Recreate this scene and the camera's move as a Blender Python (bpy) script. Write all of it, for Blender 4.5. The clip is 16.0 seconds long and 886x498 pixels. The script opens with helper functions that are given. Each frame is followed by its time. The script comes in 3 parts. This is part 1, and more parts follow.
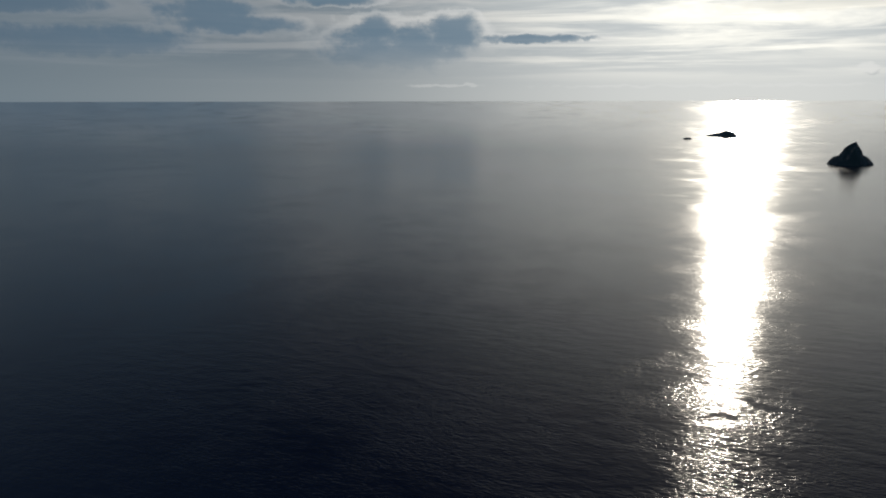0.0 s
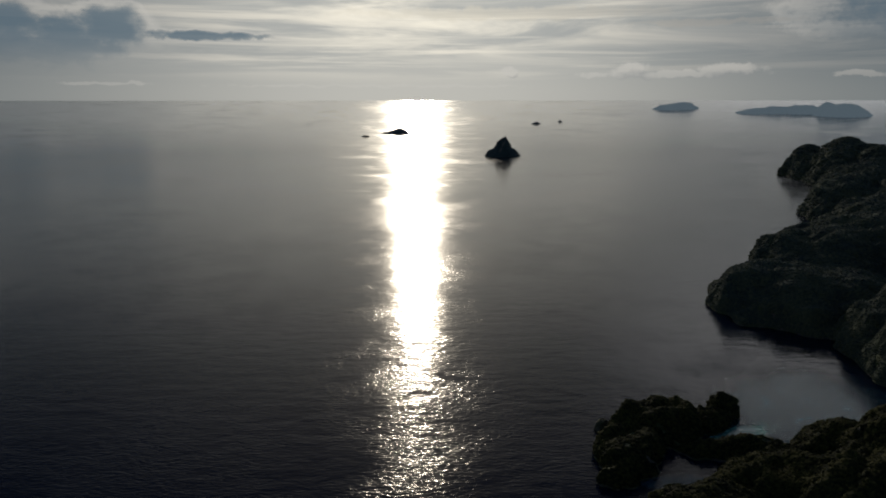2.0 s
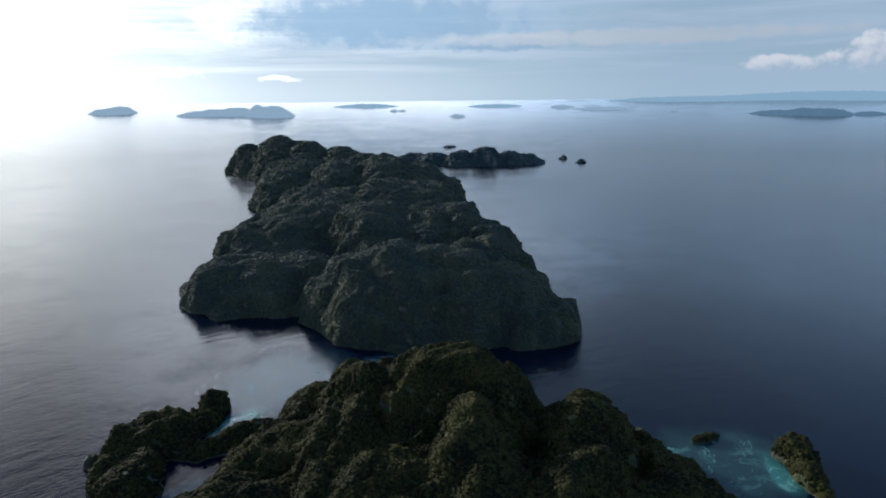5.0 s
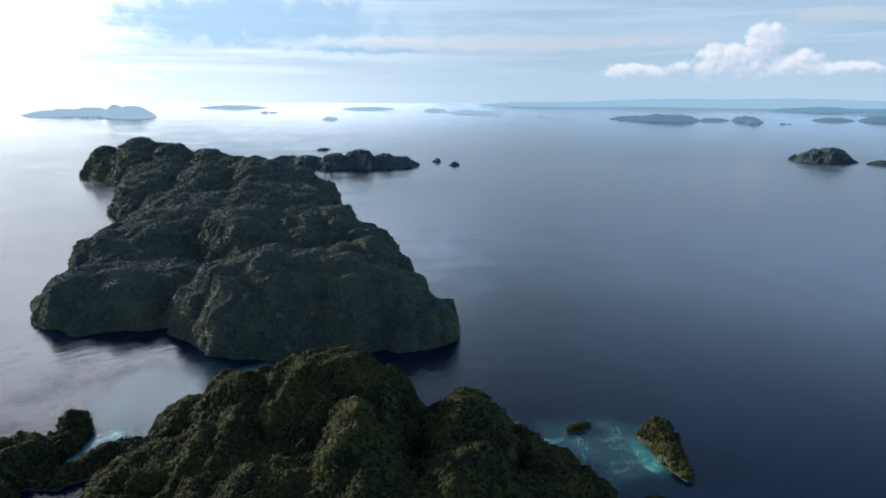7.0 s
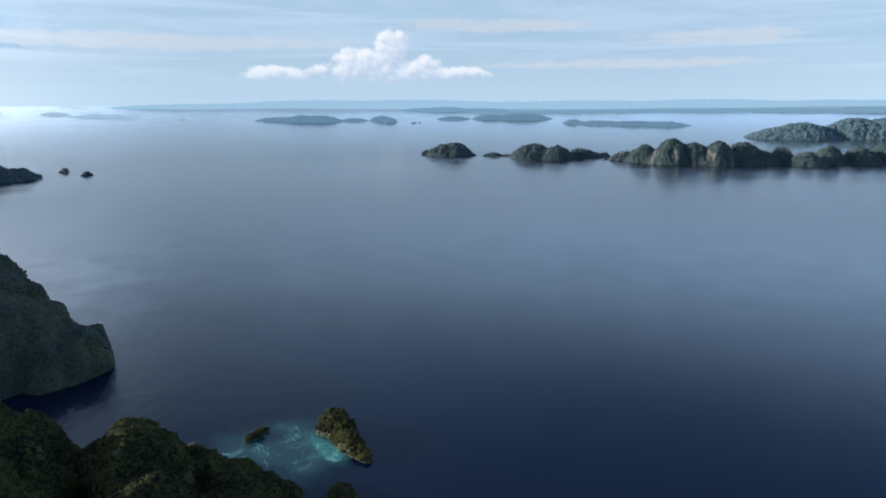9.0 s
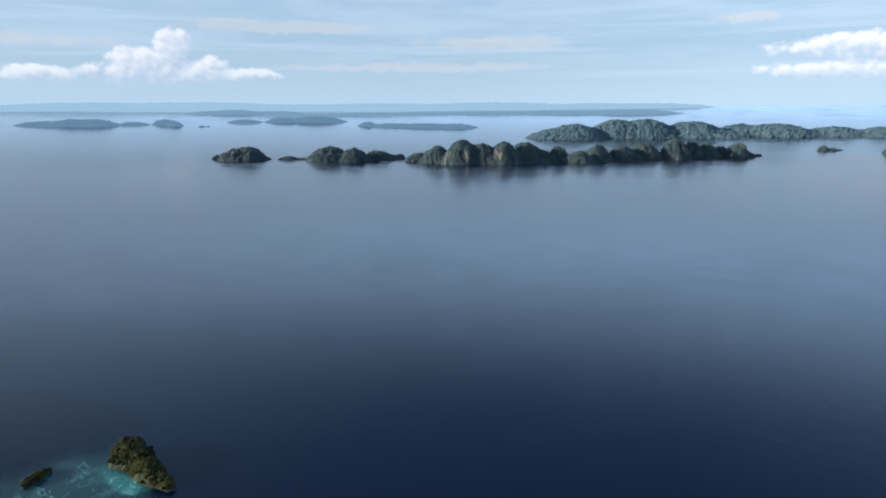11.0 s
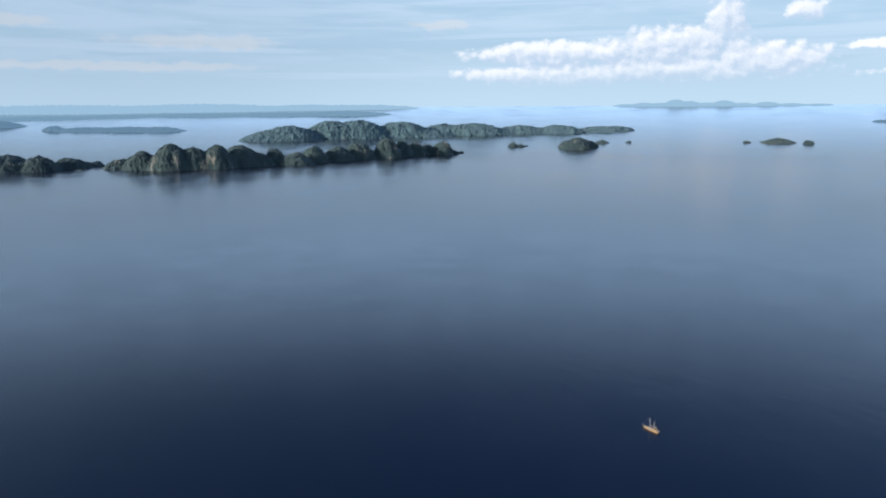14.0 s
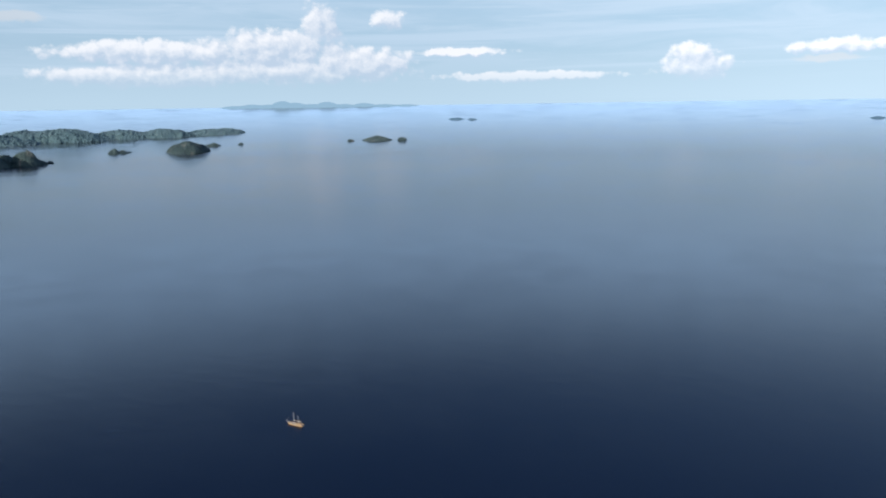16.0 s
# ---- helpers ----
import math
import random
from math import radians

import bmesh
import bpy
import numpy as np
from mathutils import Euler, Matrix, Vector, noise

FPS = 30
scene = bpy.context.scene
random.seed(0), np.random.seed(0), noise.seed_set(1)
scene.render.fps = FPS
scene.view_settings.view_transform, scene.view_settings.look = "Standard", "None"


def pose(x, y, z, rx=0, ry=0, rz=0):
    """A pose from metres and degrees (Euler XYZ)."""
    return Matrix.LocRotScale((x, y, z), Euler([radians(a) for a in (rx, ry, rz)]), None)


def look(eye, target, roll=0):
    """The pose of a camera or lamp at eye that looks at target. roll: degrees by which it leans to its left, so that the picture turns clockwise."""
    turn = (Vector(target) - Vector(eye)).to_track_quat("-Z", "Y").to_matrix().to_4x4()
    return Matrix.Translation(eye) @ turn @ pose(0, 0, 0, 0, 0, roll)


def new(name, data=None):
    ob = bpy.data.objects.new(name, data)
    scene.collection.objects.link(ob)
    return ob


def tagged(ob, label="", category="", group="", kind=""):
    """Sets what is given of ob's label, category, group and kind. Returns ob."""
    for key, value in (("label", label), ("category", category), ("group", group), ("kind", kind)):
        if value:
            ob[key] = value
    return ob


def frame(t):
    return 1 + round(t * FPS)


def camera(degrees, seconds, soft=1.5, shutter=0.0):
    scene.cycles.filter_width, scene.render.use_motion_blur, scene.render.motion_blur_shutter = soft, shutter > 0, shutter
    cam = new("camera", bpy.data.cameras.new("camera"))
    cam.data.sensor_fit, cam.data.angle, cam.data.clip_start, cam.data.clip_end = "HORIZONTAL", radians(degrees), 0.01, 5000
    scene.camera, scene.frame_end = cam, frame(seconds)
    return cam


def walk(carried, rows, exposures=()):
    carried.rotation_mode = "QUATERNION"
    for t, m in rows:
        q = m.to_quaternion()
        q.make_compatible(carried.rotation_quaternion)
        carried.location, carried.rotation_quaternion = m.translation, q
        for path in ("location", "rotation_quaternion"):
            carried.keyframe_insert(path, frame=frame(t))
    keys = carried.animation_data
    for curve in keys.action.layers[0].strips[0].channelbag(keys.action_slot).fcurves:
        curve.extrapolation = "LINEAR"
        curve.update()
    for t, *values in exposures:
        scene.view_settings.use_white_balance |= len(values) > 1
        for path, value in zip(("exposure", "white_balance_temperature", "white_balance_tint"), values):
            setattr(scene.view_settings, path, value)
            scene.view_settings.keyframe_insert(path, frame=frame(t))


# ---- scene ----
import itertools

EYE = 160.0          # height of the flight over the sea, metres
SUN_AZ, SUN_EL = 22.8, 13.4

# ---- camera: it hovers and turns to the right ----
cam = camera(64.13, 16.0, soft=1.9)
TURN = [
    (0.0, -0.00, -11.81, 0.09),
    (0.5, -4.95, -11.96, -0.19),
    (1.0, -10.78, -11.96, -0.26),
    (1.5, -17.22, -11.89, -0.10),
    (2.0, -25.05, -11.87, 0.03),
    (2.5, -33.50, -11.81, 0.16),
    (3.0, -41.65, -11.76, 0.36),
    (3.5, -48.68, -11.74, 0.41),
    (4.0, -55.41, -11.75, 0.53),
    (4.5, -62.11, -11.74, 0.57),
    (4.7, -64.68, -11.78, 0.64),
    (6.8, -75.67, -11.68, -0.19),
    (7.0, -77.61, -11.65, -0.13),
    (7.5, -83.05, -11.63, -0.12),
    (8.0, -90.06, -11.58, 0.02),
    (8.5, -97.63, -11.55, 0.14),
    (9.0, -105.28, -11.55, 0.27),
    (9.5, -113.09, -11.56, 0.45),
    (9.7, -115.30, -11.56, 0.48),
    (11.8, -124.02, -11.34, 0.06),
    (12.0, -125.07, -11.35, 0.06),
    (12.5, -128.34, -11.34, 0.09),
    (13.0, -133.40, -11.33, 0.22),
    (13.5, -138.59, -11.38, 0.21),
    (14.0, -144.03, -11.38, 0.33),
    (14.5, -150.22, -11.39, 0.43),
    (15.0, -157.73, -11.44, 0.54),
    (15.5, -165.86, -11.48, 0.71),
    (16.0, -174.44, -11.54, 0.80),
]
# it slides about two metres sideways before it settles


def drift(t):
    u = min(max((t - 3.0) / 4.0, 0.0), 1.0)
    return 1 - u * u * (3 - 2 * u)


walk(cam, [(t, pose(1.2 * drift(t), -2.0 * drift(t), EYE, 90 + p, r, y)) for t, y, p, r in TURN],
     exposures=[(0.0, -1.5, 6200, 10), (1.0, -1.75, 6400, 10), (2.0, -1.95, 6550, 10), (2.8, -1.83, 6550, 10), (3.5, -1.33, 6350, 10), (4.0, -0.8, 6050, 10),
                (4.7, -0.2, 5780, 10), (6.8, 0.4, 5880, 10), (9.0, 0.45, 5900, 10), (12.5, 0.45, 5900, 10), (16.0, 0.28, 6000, 10)])


# ---- node helpers ----
class Tree:
    def __init__(self, tree):
        self.t = tree
        tree.nodes.clear()

    def node(self, kind, **props):
        n = self.t.nodes.new(kind)
        for key, value in props.items():
            setattr(n, key, value)
        return n

    def put(self, socket, value):
        if isinstance(value, (int, float, tuple)):
            socket.default_value = value
        else:
            self.t.links.new(value, socket)

    def math(self, op, a, b=0.0, c=0.0, clamp=False):
        n = self.node("ShaderNodeMath", operation=op, use_clamp=clamp)
        for s, v in zip(n.inputs, (a, b, c)):
            self.put(s, v)
        return n.outputs[0]

    def step(self, v, lo, hi, a=0.0, b=1.0):
        n = self.node("ShaderNodeMapRange", interpolation_type="SMOOTHSTEP")
        for s, x in zip(n.inputs, (v, lo, hi, a, b)):
            self.put(s, x)
        return n.outputs[0]

    def mix(self, f, a, b, blend="MIX"):
        n = self.node("ShaderNodeMix", data_type="RGBA", blend_type=blend)
        self.put(n.inputs[0], f), self.put(n.inputs[6], a), self.put(n.inputs[7], b)
        return n.outputs[2]

    def noise(self, vec, scale, detail=4.0, rough=0.55, distort=0.0):
        n = self.node("ShaderNodeTexNoise")
        self.put(n.inputs["Vector"], vec)
        n.inputs["Scale"].default_value, n.inputs["Detail"].default_value = scale, detail
        n.inputs["Roughness"].default_value, n.inputs["Distortion"].default_value = rough, distort
        return n.outputs[0]

    def join(self, x, y, z):
        n = self.node("ShaderNodeCombineXYZ")
        for s, v in zip(n.inputs, (x, y, z)):
            self.put(s, v)
        return n.outputs[0]

    def stretch(self, vec, scale, turn=0.0):
        n = self.node("ShaderNodeMapping")
        self.put(n.inputs["Vector"], vec)
        n.inputs["Scale"].default_value, n.inputs["Rotation"].default_value = scale, (0, 0, radians(turn))
        return n.outputs[0]


# ---- sky ----
world = bpy.data.worlds.new("sky")
scene.world = world
world.use_nodes = True
W = Tree(world.node_tree)
way = W.node("ShaderNodeTexCoord").outputs["Generated"]
split = W.node("ShaderNodeSeparateXYZ")
W.put(split.inputs[0], way)
DEG = 180 / math.pi
az = W.math("MULTIPLY", W.math("ARCTAN2", split.outputs[0], split.outputs[1]), DEG)
az = W.math("ADD", az, W.math("MULTIPLY", W.math("LESS_THAN", az, -90.0), 360.0))
el = W.math("MULTIPLY", W.math("ARCSINE", split.outputs[2]), DEG)
sky = W.node("ShaderNodeTexSky", sky_type="NISHITA", sun_disc=False, sun_elevation=radians(SUN_EL),
             sun_rotation=radians(SUN_AZ), altitude=100, air_density=1.0, dust_density=1.5, ozone_density=1.5)
sun_way = Vector((math.sin(radians(SUN_AZ)) * math.cos(radians(SUN_EL)), math.cos(radians(SUN_AZ)) * math.cos(radians(SUN_EL)),
                  math.sin(radians(SUN_EL))))
dot = W.node("ShaderNodeVectorMath", operation="DOT_PRODUCT")
W.put(dot.inputs[0], way)
dot.inputs[1].default_value = sun_way
off_sun = W.math("MULTIPLY", W.math("ARCCOSINE", dot.outputs["Value"]), DEG)
glow = W.math("MULTIPLY", W.step(off_sun, 66.0, 6.0), W.step(el, 30.0, 8.0))
near_sun = W.step(off_sun, 26.0, 2.0)

# thin high cloud, drawn out along the horizon
veil = W.noise(W.join(W.math("MULTIPLY", az, 0.045), W.math("MULTIPLY", el, 0.32), 0.0), 1.6, 6.0, 0.6, 0.6)
streak = W.noise(W.join(W.math("MULTIPLY", az, 0.03), W.math("MULTIPLY", el, 0.8), 3.0), 1.3, 6.0, 0.6, 0.4)
thin = W.math("MULTIPLY", W.step(veil, 0.38, 0.7), W.step(el, 1.0, 5.0))
thin = W.math("MAXIMUM", thin, W.math("MULTIPLY", W.step(streak, 0.43, 0.66), W.step(el, 0.8, 3.0)))
thin = W.math("MULTIPLY", thin, W.step(el, 24.0, 9.0, 0.15, 1.0))
veil_lit = W.mix(glow, (5.1, 6.0, 6.8, 1), (13.5, 13.2, 12.3, 1))
veil_lit = W.mix(near_sun, veil_lit, (28.0, 26.2, 21.8, 1))
blue = W.mix(glow, (3.7, 4.9, 5.8, 1), (6.2, 7.4, 8.2, 1))
clear = W.mix(W.step(el, 28.0, 9.0, 0.0, 0.9), W.mix(1.0, sky.outputs[0], W.mix(W.step(off_sun, 30.0, 75.0), (0.13, 0.14, 0.17, 1), W.mix(W.step(off_sun, 115.0, 70.0), (0.98, 1.12, 1.35, 1), (1.55, 1.58, 1.6, 1))), "MULTIPLY"), blue)
base = W.mix(W.math("MULTIPLY", thin, W.math("ADD", W.math("MULTIPLY", glow, 0.3), 0.6)), clear, veil_lit)
# pale haze that lies on the horizon
base = W.mix(W.step(el, 4.5, 0.0, 0.0, 0.8), base, W.mix(glow, (4.7, 5.9, 6.6, 1), (11.5, 11.6, 10.9, 1)))

rag = W.noise(W.join(W.math("MULTIPLY", az, 0.30), W.math("MULTIPLY", el, 0.42), 7.0), 1.3, 7.0, 0.6)
puff = W.noise(W.join(W.math("MULTIPLY", az, 0.75), W.math("MULTIPLY", el, 0.85), 1.0), 1.0, 6.0, 0.55)
wild = W.noise(W.join(W.math("MULTIPLY", az, 0.55), W.math("MULTIPLY", el, 0.8), 11.0), 1.0, 5.0, 0.6)


def billow(da, de, scale=0.85):
    """Rounded cauliflower heads of cumulus, 0 in the folds to 1 on the crowns."""
    n = W.node("ShaderNodeTexVoronoi", feature="SMOOTH_F1", normalize=True)
    W.put(n.inputs["Vector"], W.join(W.math("ADD", W.math("ADD", az, da), W.math("MULTIPLY", W.math("SUBTRACT", wild, 0.5), 0.7)),
                                     W.math("MULTIPLY", W.math("ADD", el, de), 1.15), 0.0))
    n.inputs["Scale"].default_value, n.inputs["Detail"].default_value, n.inputs["Roughness"].default_value = scale, 3.0, 0.5
    n.inputs["Lacunarity"].default_value, n.inputs["Smoothness"].default_value = 2.3, 0.3
    return W.step(n.outputs["Distance"], 0.55, 0.05)


lump = billow(0.0, 0.0)
az_w = W.math("ADD", az, W.math("MULTIPLY", W.math("SUBTRACT", wild, 0.5), 1.6))
el_w = W.math("ADD", el, W.math("MULTIPLY", W.math("SUBTRACT", puff, 0.5), 0.9))


def cloud_mask(blobs, texture, ragged, edge=0.35, da=0.0, de=0.0):
    """Joined soft ovals (azimuth, elevation, half width, half height) with a torn edge, looked up da, de degrees away."""
    total = None
    for a, e, wa, we in blobs:
        u = W.math("MULTIPLY", W.math("SUBTRACT", az_w, a - da), 1 / wa)
        v = W.math("MULTIPLY", W.math("SUBTRACT", el_w, e - de), 1 / we)
        d = W.math("SUBTRACT", 1.0, W.math("ADD", W.math("MULTIPLY", u, u), W.math("MULTIPLY", v, v)))
        total = d if total is None else W.math("SMOOTH_MAX", total, d, 0.3)
    torn = W.math("ADD", total, W.math("MULTIPLY", W.math("SUBTRACT", texture, 0.5), ragged))
    return W.step(torn, 0.0, edge), torn


# the bright ring of air round the veiled sun
ring = W.math("MULTIPLY", W.math("POWER", W.step(off_sun, 38.0, 5.0), 1.2), W.step(el, 42.0, 16.0, 0.25, 1.0))
base = W.mix(ring, base, (11.2, 10.6, 9.3, 1), "ADD")
# grey cloud banks against the light
# the bank at (-24, 14) is unseen, added to darken the water's reflections
dark, depth = cloud_mask([(-3.6, 4.0, 7.4, 2.4), (0.6, 5.3, 3.4, 1.6), (-5.4, 5.3, 2.2, 1.4), (7.0, 4.7, 6.5, 0.4), (-18, 6.6, 5, 1.1), (-24, 14, 16, 6),  (-9, 7.6, 5, 0.6),
                          (-26, 4.2, 10, 1.5), (-16, 5.6, 6, 1.0), (-30, 6.6, 7, 1.0), (64, 6.0, 14, 2.6), (72, 4.2, 7, 0.7)], W.math("ADD", W.math("MULTIPLY", rag, 0.6), W.math("MULTIPLY", wild, 0.4)), 2.2, 0.9)
dark = W.math("MULTIPLY", dark, W.step(el, 2.0, 4.8, 0.15, 1.0))
bank = W.mix(W.step(depth, 0.05, 0.7), W.mix(glow, (5.6, 6.4, 7.2, 1), (17.0, 16.6, 15.6, 1)), W.mix(glow, (2.6, 3.9, 5.2, 1), (4.1, 6.2, 7.9, 1)))
base = W.mix(W.math("MULTIPLY", dark, 0.85), base, bank)
# a thin grey sheet to the right of the sun
sheet = W.math("MULTIPLY", W.math("MULTIPLY", W.step(az, 47.0, 60.0), W.step(az, 86.0, 72.0)), W.step(el, 3.0, 5.5))
base = W.mix(W.math("MULTIPLY", sheet, W.step(veil, 0.3, 0.6, 0.55, 0.25)), base, (4.6, 6.0, 7.2, 1))
# silver edges where the low sun stands behind the banks
rim = W.math("MULTIPLY", W.math("MULTIPLY", W.step(depth, -0.3, 0.1), W.step(depth, 0.5, 0.1)), W.math("MULTIPLY", W.step(el, 3.6, 5.0), W.step(off_sun, 40.0, 22.0)))
base = W.mix(W.math("MULTIPLY", rim, 0.4), base, (21.0, 20.5, 19.2, 1))
# broken bright cloud sheet higher up, unseen and added to brighten the sea's reflections
deck, depth = cloud_mask([(54, 21, 20, 11), (72, 13, 16, 5), (158, 9, 96, 13.5)], rag, 0.9, 1.0)
deck = W.math("MULTIPLY", deck, W.step(el, 7.6, 11.5))
base = W.mix(W.math("MULTIPLY", deck, 0.8), base, W.mix(W.step(off_sun, 62.0, 26.0), (6.5, 9.4, 13.0, 1), (31.0, 31.0, 31.0, 1)))
# long pale streaks
pale, depth = cloud_mask([(80.4, 4.6, 19, 0.7), (105.5, 6.1, 4, 0.5), (110.1, 5.9, 9, 0.5), (126, 4.8, 7, 0.7), (143.6, 6.2, 3, 0.4),
                          (202, 2.8, 3, 0.3), (120, 3.0, 14, 0.4), (45, 5.6, 7, 0.3), (30, 6.5, 16, 0.6)], rag, 2.0, 0.9)
base = W.mix(W.math("MULTIPLY", pale, 0.6), base, W.mix(near_sun, W.mix(glow, (5.7, 5.8, 5.8, 1), (13.5, 13.2, 12.4, 1)), (28.0, 26.2, 21.8, 1)))
# heaped white clouds with flat feet
HEAPS = [(99.8, 2.5, 4.8, 1.0), (101.3, 4.0, 1.5, 1.9), (99.2, 3.2, 2.6, 1.2), (103.2, 2.6, 2.4, 1.2), (92.4, 2.3, 2.7, 0.7), (106, 2.4, 3.0, 0.6),
         (42, 1.9, 7.0, 0.34), (39.6, 2.2, 2.0, 0.6), (46.5, 2.2, 2.4, 0.5), (30.2, 2.2, 0.6, 0.4), (55, 1.8, 2.0, 0.25), (0, 1.2, 3, 0.16), (20, 1.1, 12, 0.12),
         (153, 2.3, 9, 0.9), (162, 2.6, 10, 1.05), (153.5, 4.0, 8.0, 1.0), (161.5, 4.3, 6.0, 1.5), (168, 3.2, 4.5, 1.3), (164.9, 6.0, 1.5, 2.0), (170.2, 6.5, 1.3, 0.8),
         (176, 4.0, 4.0, 0.35), (181, 2.1, 8, 0.4), (193.8, 2.5, 3.0, 0.9), (193.3, 3.4, 1.7, 1.0), (203, 3.6, 3.5, 0.6)]
fleece = W.math("ADD", W.math("MULTIPLY", lump, 0.6), W.math("MULTIPLY", puff, 0.6))
heap, depth = cloud_mask(HEAPS, fleece, 1.7, 0.75)
sunward = cloud_mask(HEAPS, W.math("ADD", W.math("MULTIPLY", billow(-0.3, 0.35), 0.6), W.math("MULTIPLY", puff, 0.6)), 1.7, 0.75, -0.35, 0.5)[1]
shade = W.math("ADD", W.math("MULTIPLY", W.math("SUBTRACT", depth, sunward), 0.8), 0.3, clamp=True)
heap_col = W.mix(shade, (4.7, 5.4, 6.2, 1), (8.2, 7.95, 7.75, 1))
heap_col = W.mix(glow, heap_col, W.mix(shade, (12.0, 12.2, 12.2, 1), (22.0, 21.5, 20.0, 1)))
base = W.mix(W.math("MULTIPLY", heap, W.step(el, 1.2, 3.2, 0.35, 0.92)), base, heap_col)
base = W.mix(W.math("MULTIPLY", W.math("MULTIPLY", W.step(az, 60.0, 88.0), W.step(az, 150.0, 118.0)), W.step(el, 12.0, 8.0)), base, (0.86, 0.87, 0.89, 1), "MULTIPLY")
base = W.mix(W.step(az, 165.0, 215.0), base, (1.22, 1.2, 1.18, 1), "MULTIPLY")
back = W.node("ShaderNodeBackground")
W.put(back.inputs[0], base)
back.inputs[1].default_value = 0.1
W.put(W.node("ShaderNodeOutputWorld").inputs[0], back.outputs[0])

sun = new("sun", bpy.data.lights.new("sun", "SUN"))
sun.data.energy, sun.data.angle, sun.data.color = 4.0, radians(0.6), (1.0, 0.88, 0.7)
sun.matrix_world = look(sun_way * 900, (0, 0, 0))


# ---- materials ----
def material(name):
    m = bpy.data.materials.new(name)
    m.use_nodes = True
    t = Tree(m.node_tree)
    bsdf = t.node("ShaderNodeBsdfPrincipled")
    t.put(t.node("ShaderNodeOutputMaterial").inputs[0], bsdf.outputs[0])
    return m, t, bsdf


def place(t):
    return t.node("ShaderNodeNewGeometry").outputs["Position"]


def bump(t, height, distance, strength=1.0):
    n = t.node("ShaderNodeBump")
    n.inputs["Distance"].default_value, n.inputs["Strength"].default_value = distance, strength
    t.put(n.inputs["Height"], height)
    return n.outputs[0]


def sea_material():
    m, t, b = material("sea")
    p = place(t)
    level = t.join(0.0, 0.0, 1.0)
    wind = t.noise(p, 0.0035, 6.0, 0.62, 0.8)
    gust = t.noise(p, 0.022, 4.0, 0.55, 0.6)
    ruffle = t.step(t.math("ADD", t.math("MULTIPLY", wind, 0.7), t.math("MULTIPLY", gust, 0.5)), 0.5, 0.72)
    # the lee of the islands is calmer than the open sea
    far = t.node("ShaderNodeVectorMath", operation="LENGTH")
    t.put(far.inputs[0], p)
    open_sea = t.step(far.outputs["Value"], 300.0, 3200.0)
    lee = t.math("SUBTRACT", 1.0, t.step(far.outputs["Value"], 350.0, 1500.0, 0.0, 0.96))
    b.inputs["Specular IOR Level"].default_value = 0.0
    b.inputs["Roughness"].default_value = 1.0
    t.put(b.inputs["Base Color"], t.mix(wind, (0.0012, 0.0062, 0.0235, 1), (0.0016, 0.0074, 0.0275, 1)))
    crest = t.node("ShaderNodeMapping", vector_type="TEXTURE")
    t.put(crest.inputs["Vector"], p)
    crest.inputs["Scale"].default_value, crest.inputs["Rotation"].default_value = (2.0, 1.0, 1.0), (0, 0, radians(-SUN_AZ))
    swell = t.noise(crest.outputs[0], 0.12, 2.0, 0.5)
    wave = t.noise(crest.outputs[0], 0.62, 2.5, 0.5, 0.3)
    swell, wave = t.math("SUBTRACT", swell, 0.5), t.math("SUBTRACT", wave, 0.5)
    h = t.math("ADD", t.math("MULTIPLY", swell, 0.5), t.math("MULTIPLY", wave, t.math("ADD", t.math("MULTIPLY", ruffle, 0.4), 0.15)))
    slick = t.step(t.noise(t.stretch(p, (1.0, 1.6, 1.0), -SUN_AZ), 0.026, 6.0, 0.62, 1.2), 0.58, 0.66)
    # and calmest on the sheltered side, behind the islands
    side = t.node("ShaderNodeSeparateXYZ")
    t.put(side.inputs[0], p)
    lee = t.math("MULTIPLY", lee, t.step(side.outputs[1], -120.0, 120.0, 0.35, 1.1))
    paw = t.math("MULTIPLY", t.step(t.noise(p, 0.0075, 4.0, 0.55, 0.6), 0.5, 0.68), t.step(far.outputs["Value"], 600.0, 1400.0))
    slick = t.math("MULTIPLY", slick, t.step(far.outputs["Value"], 950.0, 550.0))
    lee = t.math("MULTIPLY", lee, t.math("ADD", 1.0, t.math("MULTIPLY", t.step(far.outputs["Value"], 650.0, 350.0, 0.0, 0.45), t.step(side.outputs[1], 60.0, 220.0))))
    h = t.math("MULTIPLY", t.math("MULTIPLY", h, lee), t.math("SUBTRACT", 1.0, t.math("MULTIPLY", slick, 0.75)))
    n = t.node("ShaderNodeBump")
    n.inputs["Distance"].default_value = 0.5
    t.put(n.inputs["Height"], h)
    # the far sheet is lifted towards the horizon, its waves stand nearly level all the same
    flat = t.node("ShaderNodeVectorMath", operation="MULTIPLY")
    t.put(flat.inputs[0], t.node("ShaderNodeNewGeometry").outputs["Normal"])
    flat.inputs[1].default_value = (0.9, 0.9, 1.0)
    steady = t.node("ShaderNodeVectorMath", operation="NORMALIZE")
    t.put(steady.inputs[0], flat.outputs[0])
    t.put(n.inputs["Normal"], steady.outputs[0])
    gloss = t.node("ShaderNodeBsdfGlossy", distribution="MULTI_GGX")
    polish = t.math("SUBTRACT", 1.0, t.math("MULTIPLY", slick, t.step(far.outputs["Value"], 700.0, 300.0, 0.0, 0.4)))
    t.put(gloss.inputs["Roughness"], t.math("MULTIPLY", polish, t.math("ADD", t.math("MULTIPLY", ruffle, 0.045), t.math("ADD", t.math("ADD", t.math("MULTIPLY", open_sea, 0.025), t.math("MULTIPLY", paw, 0.07)), 0.128))))
    t.put(gloss.inputs["Normal"], n.outputs[0])
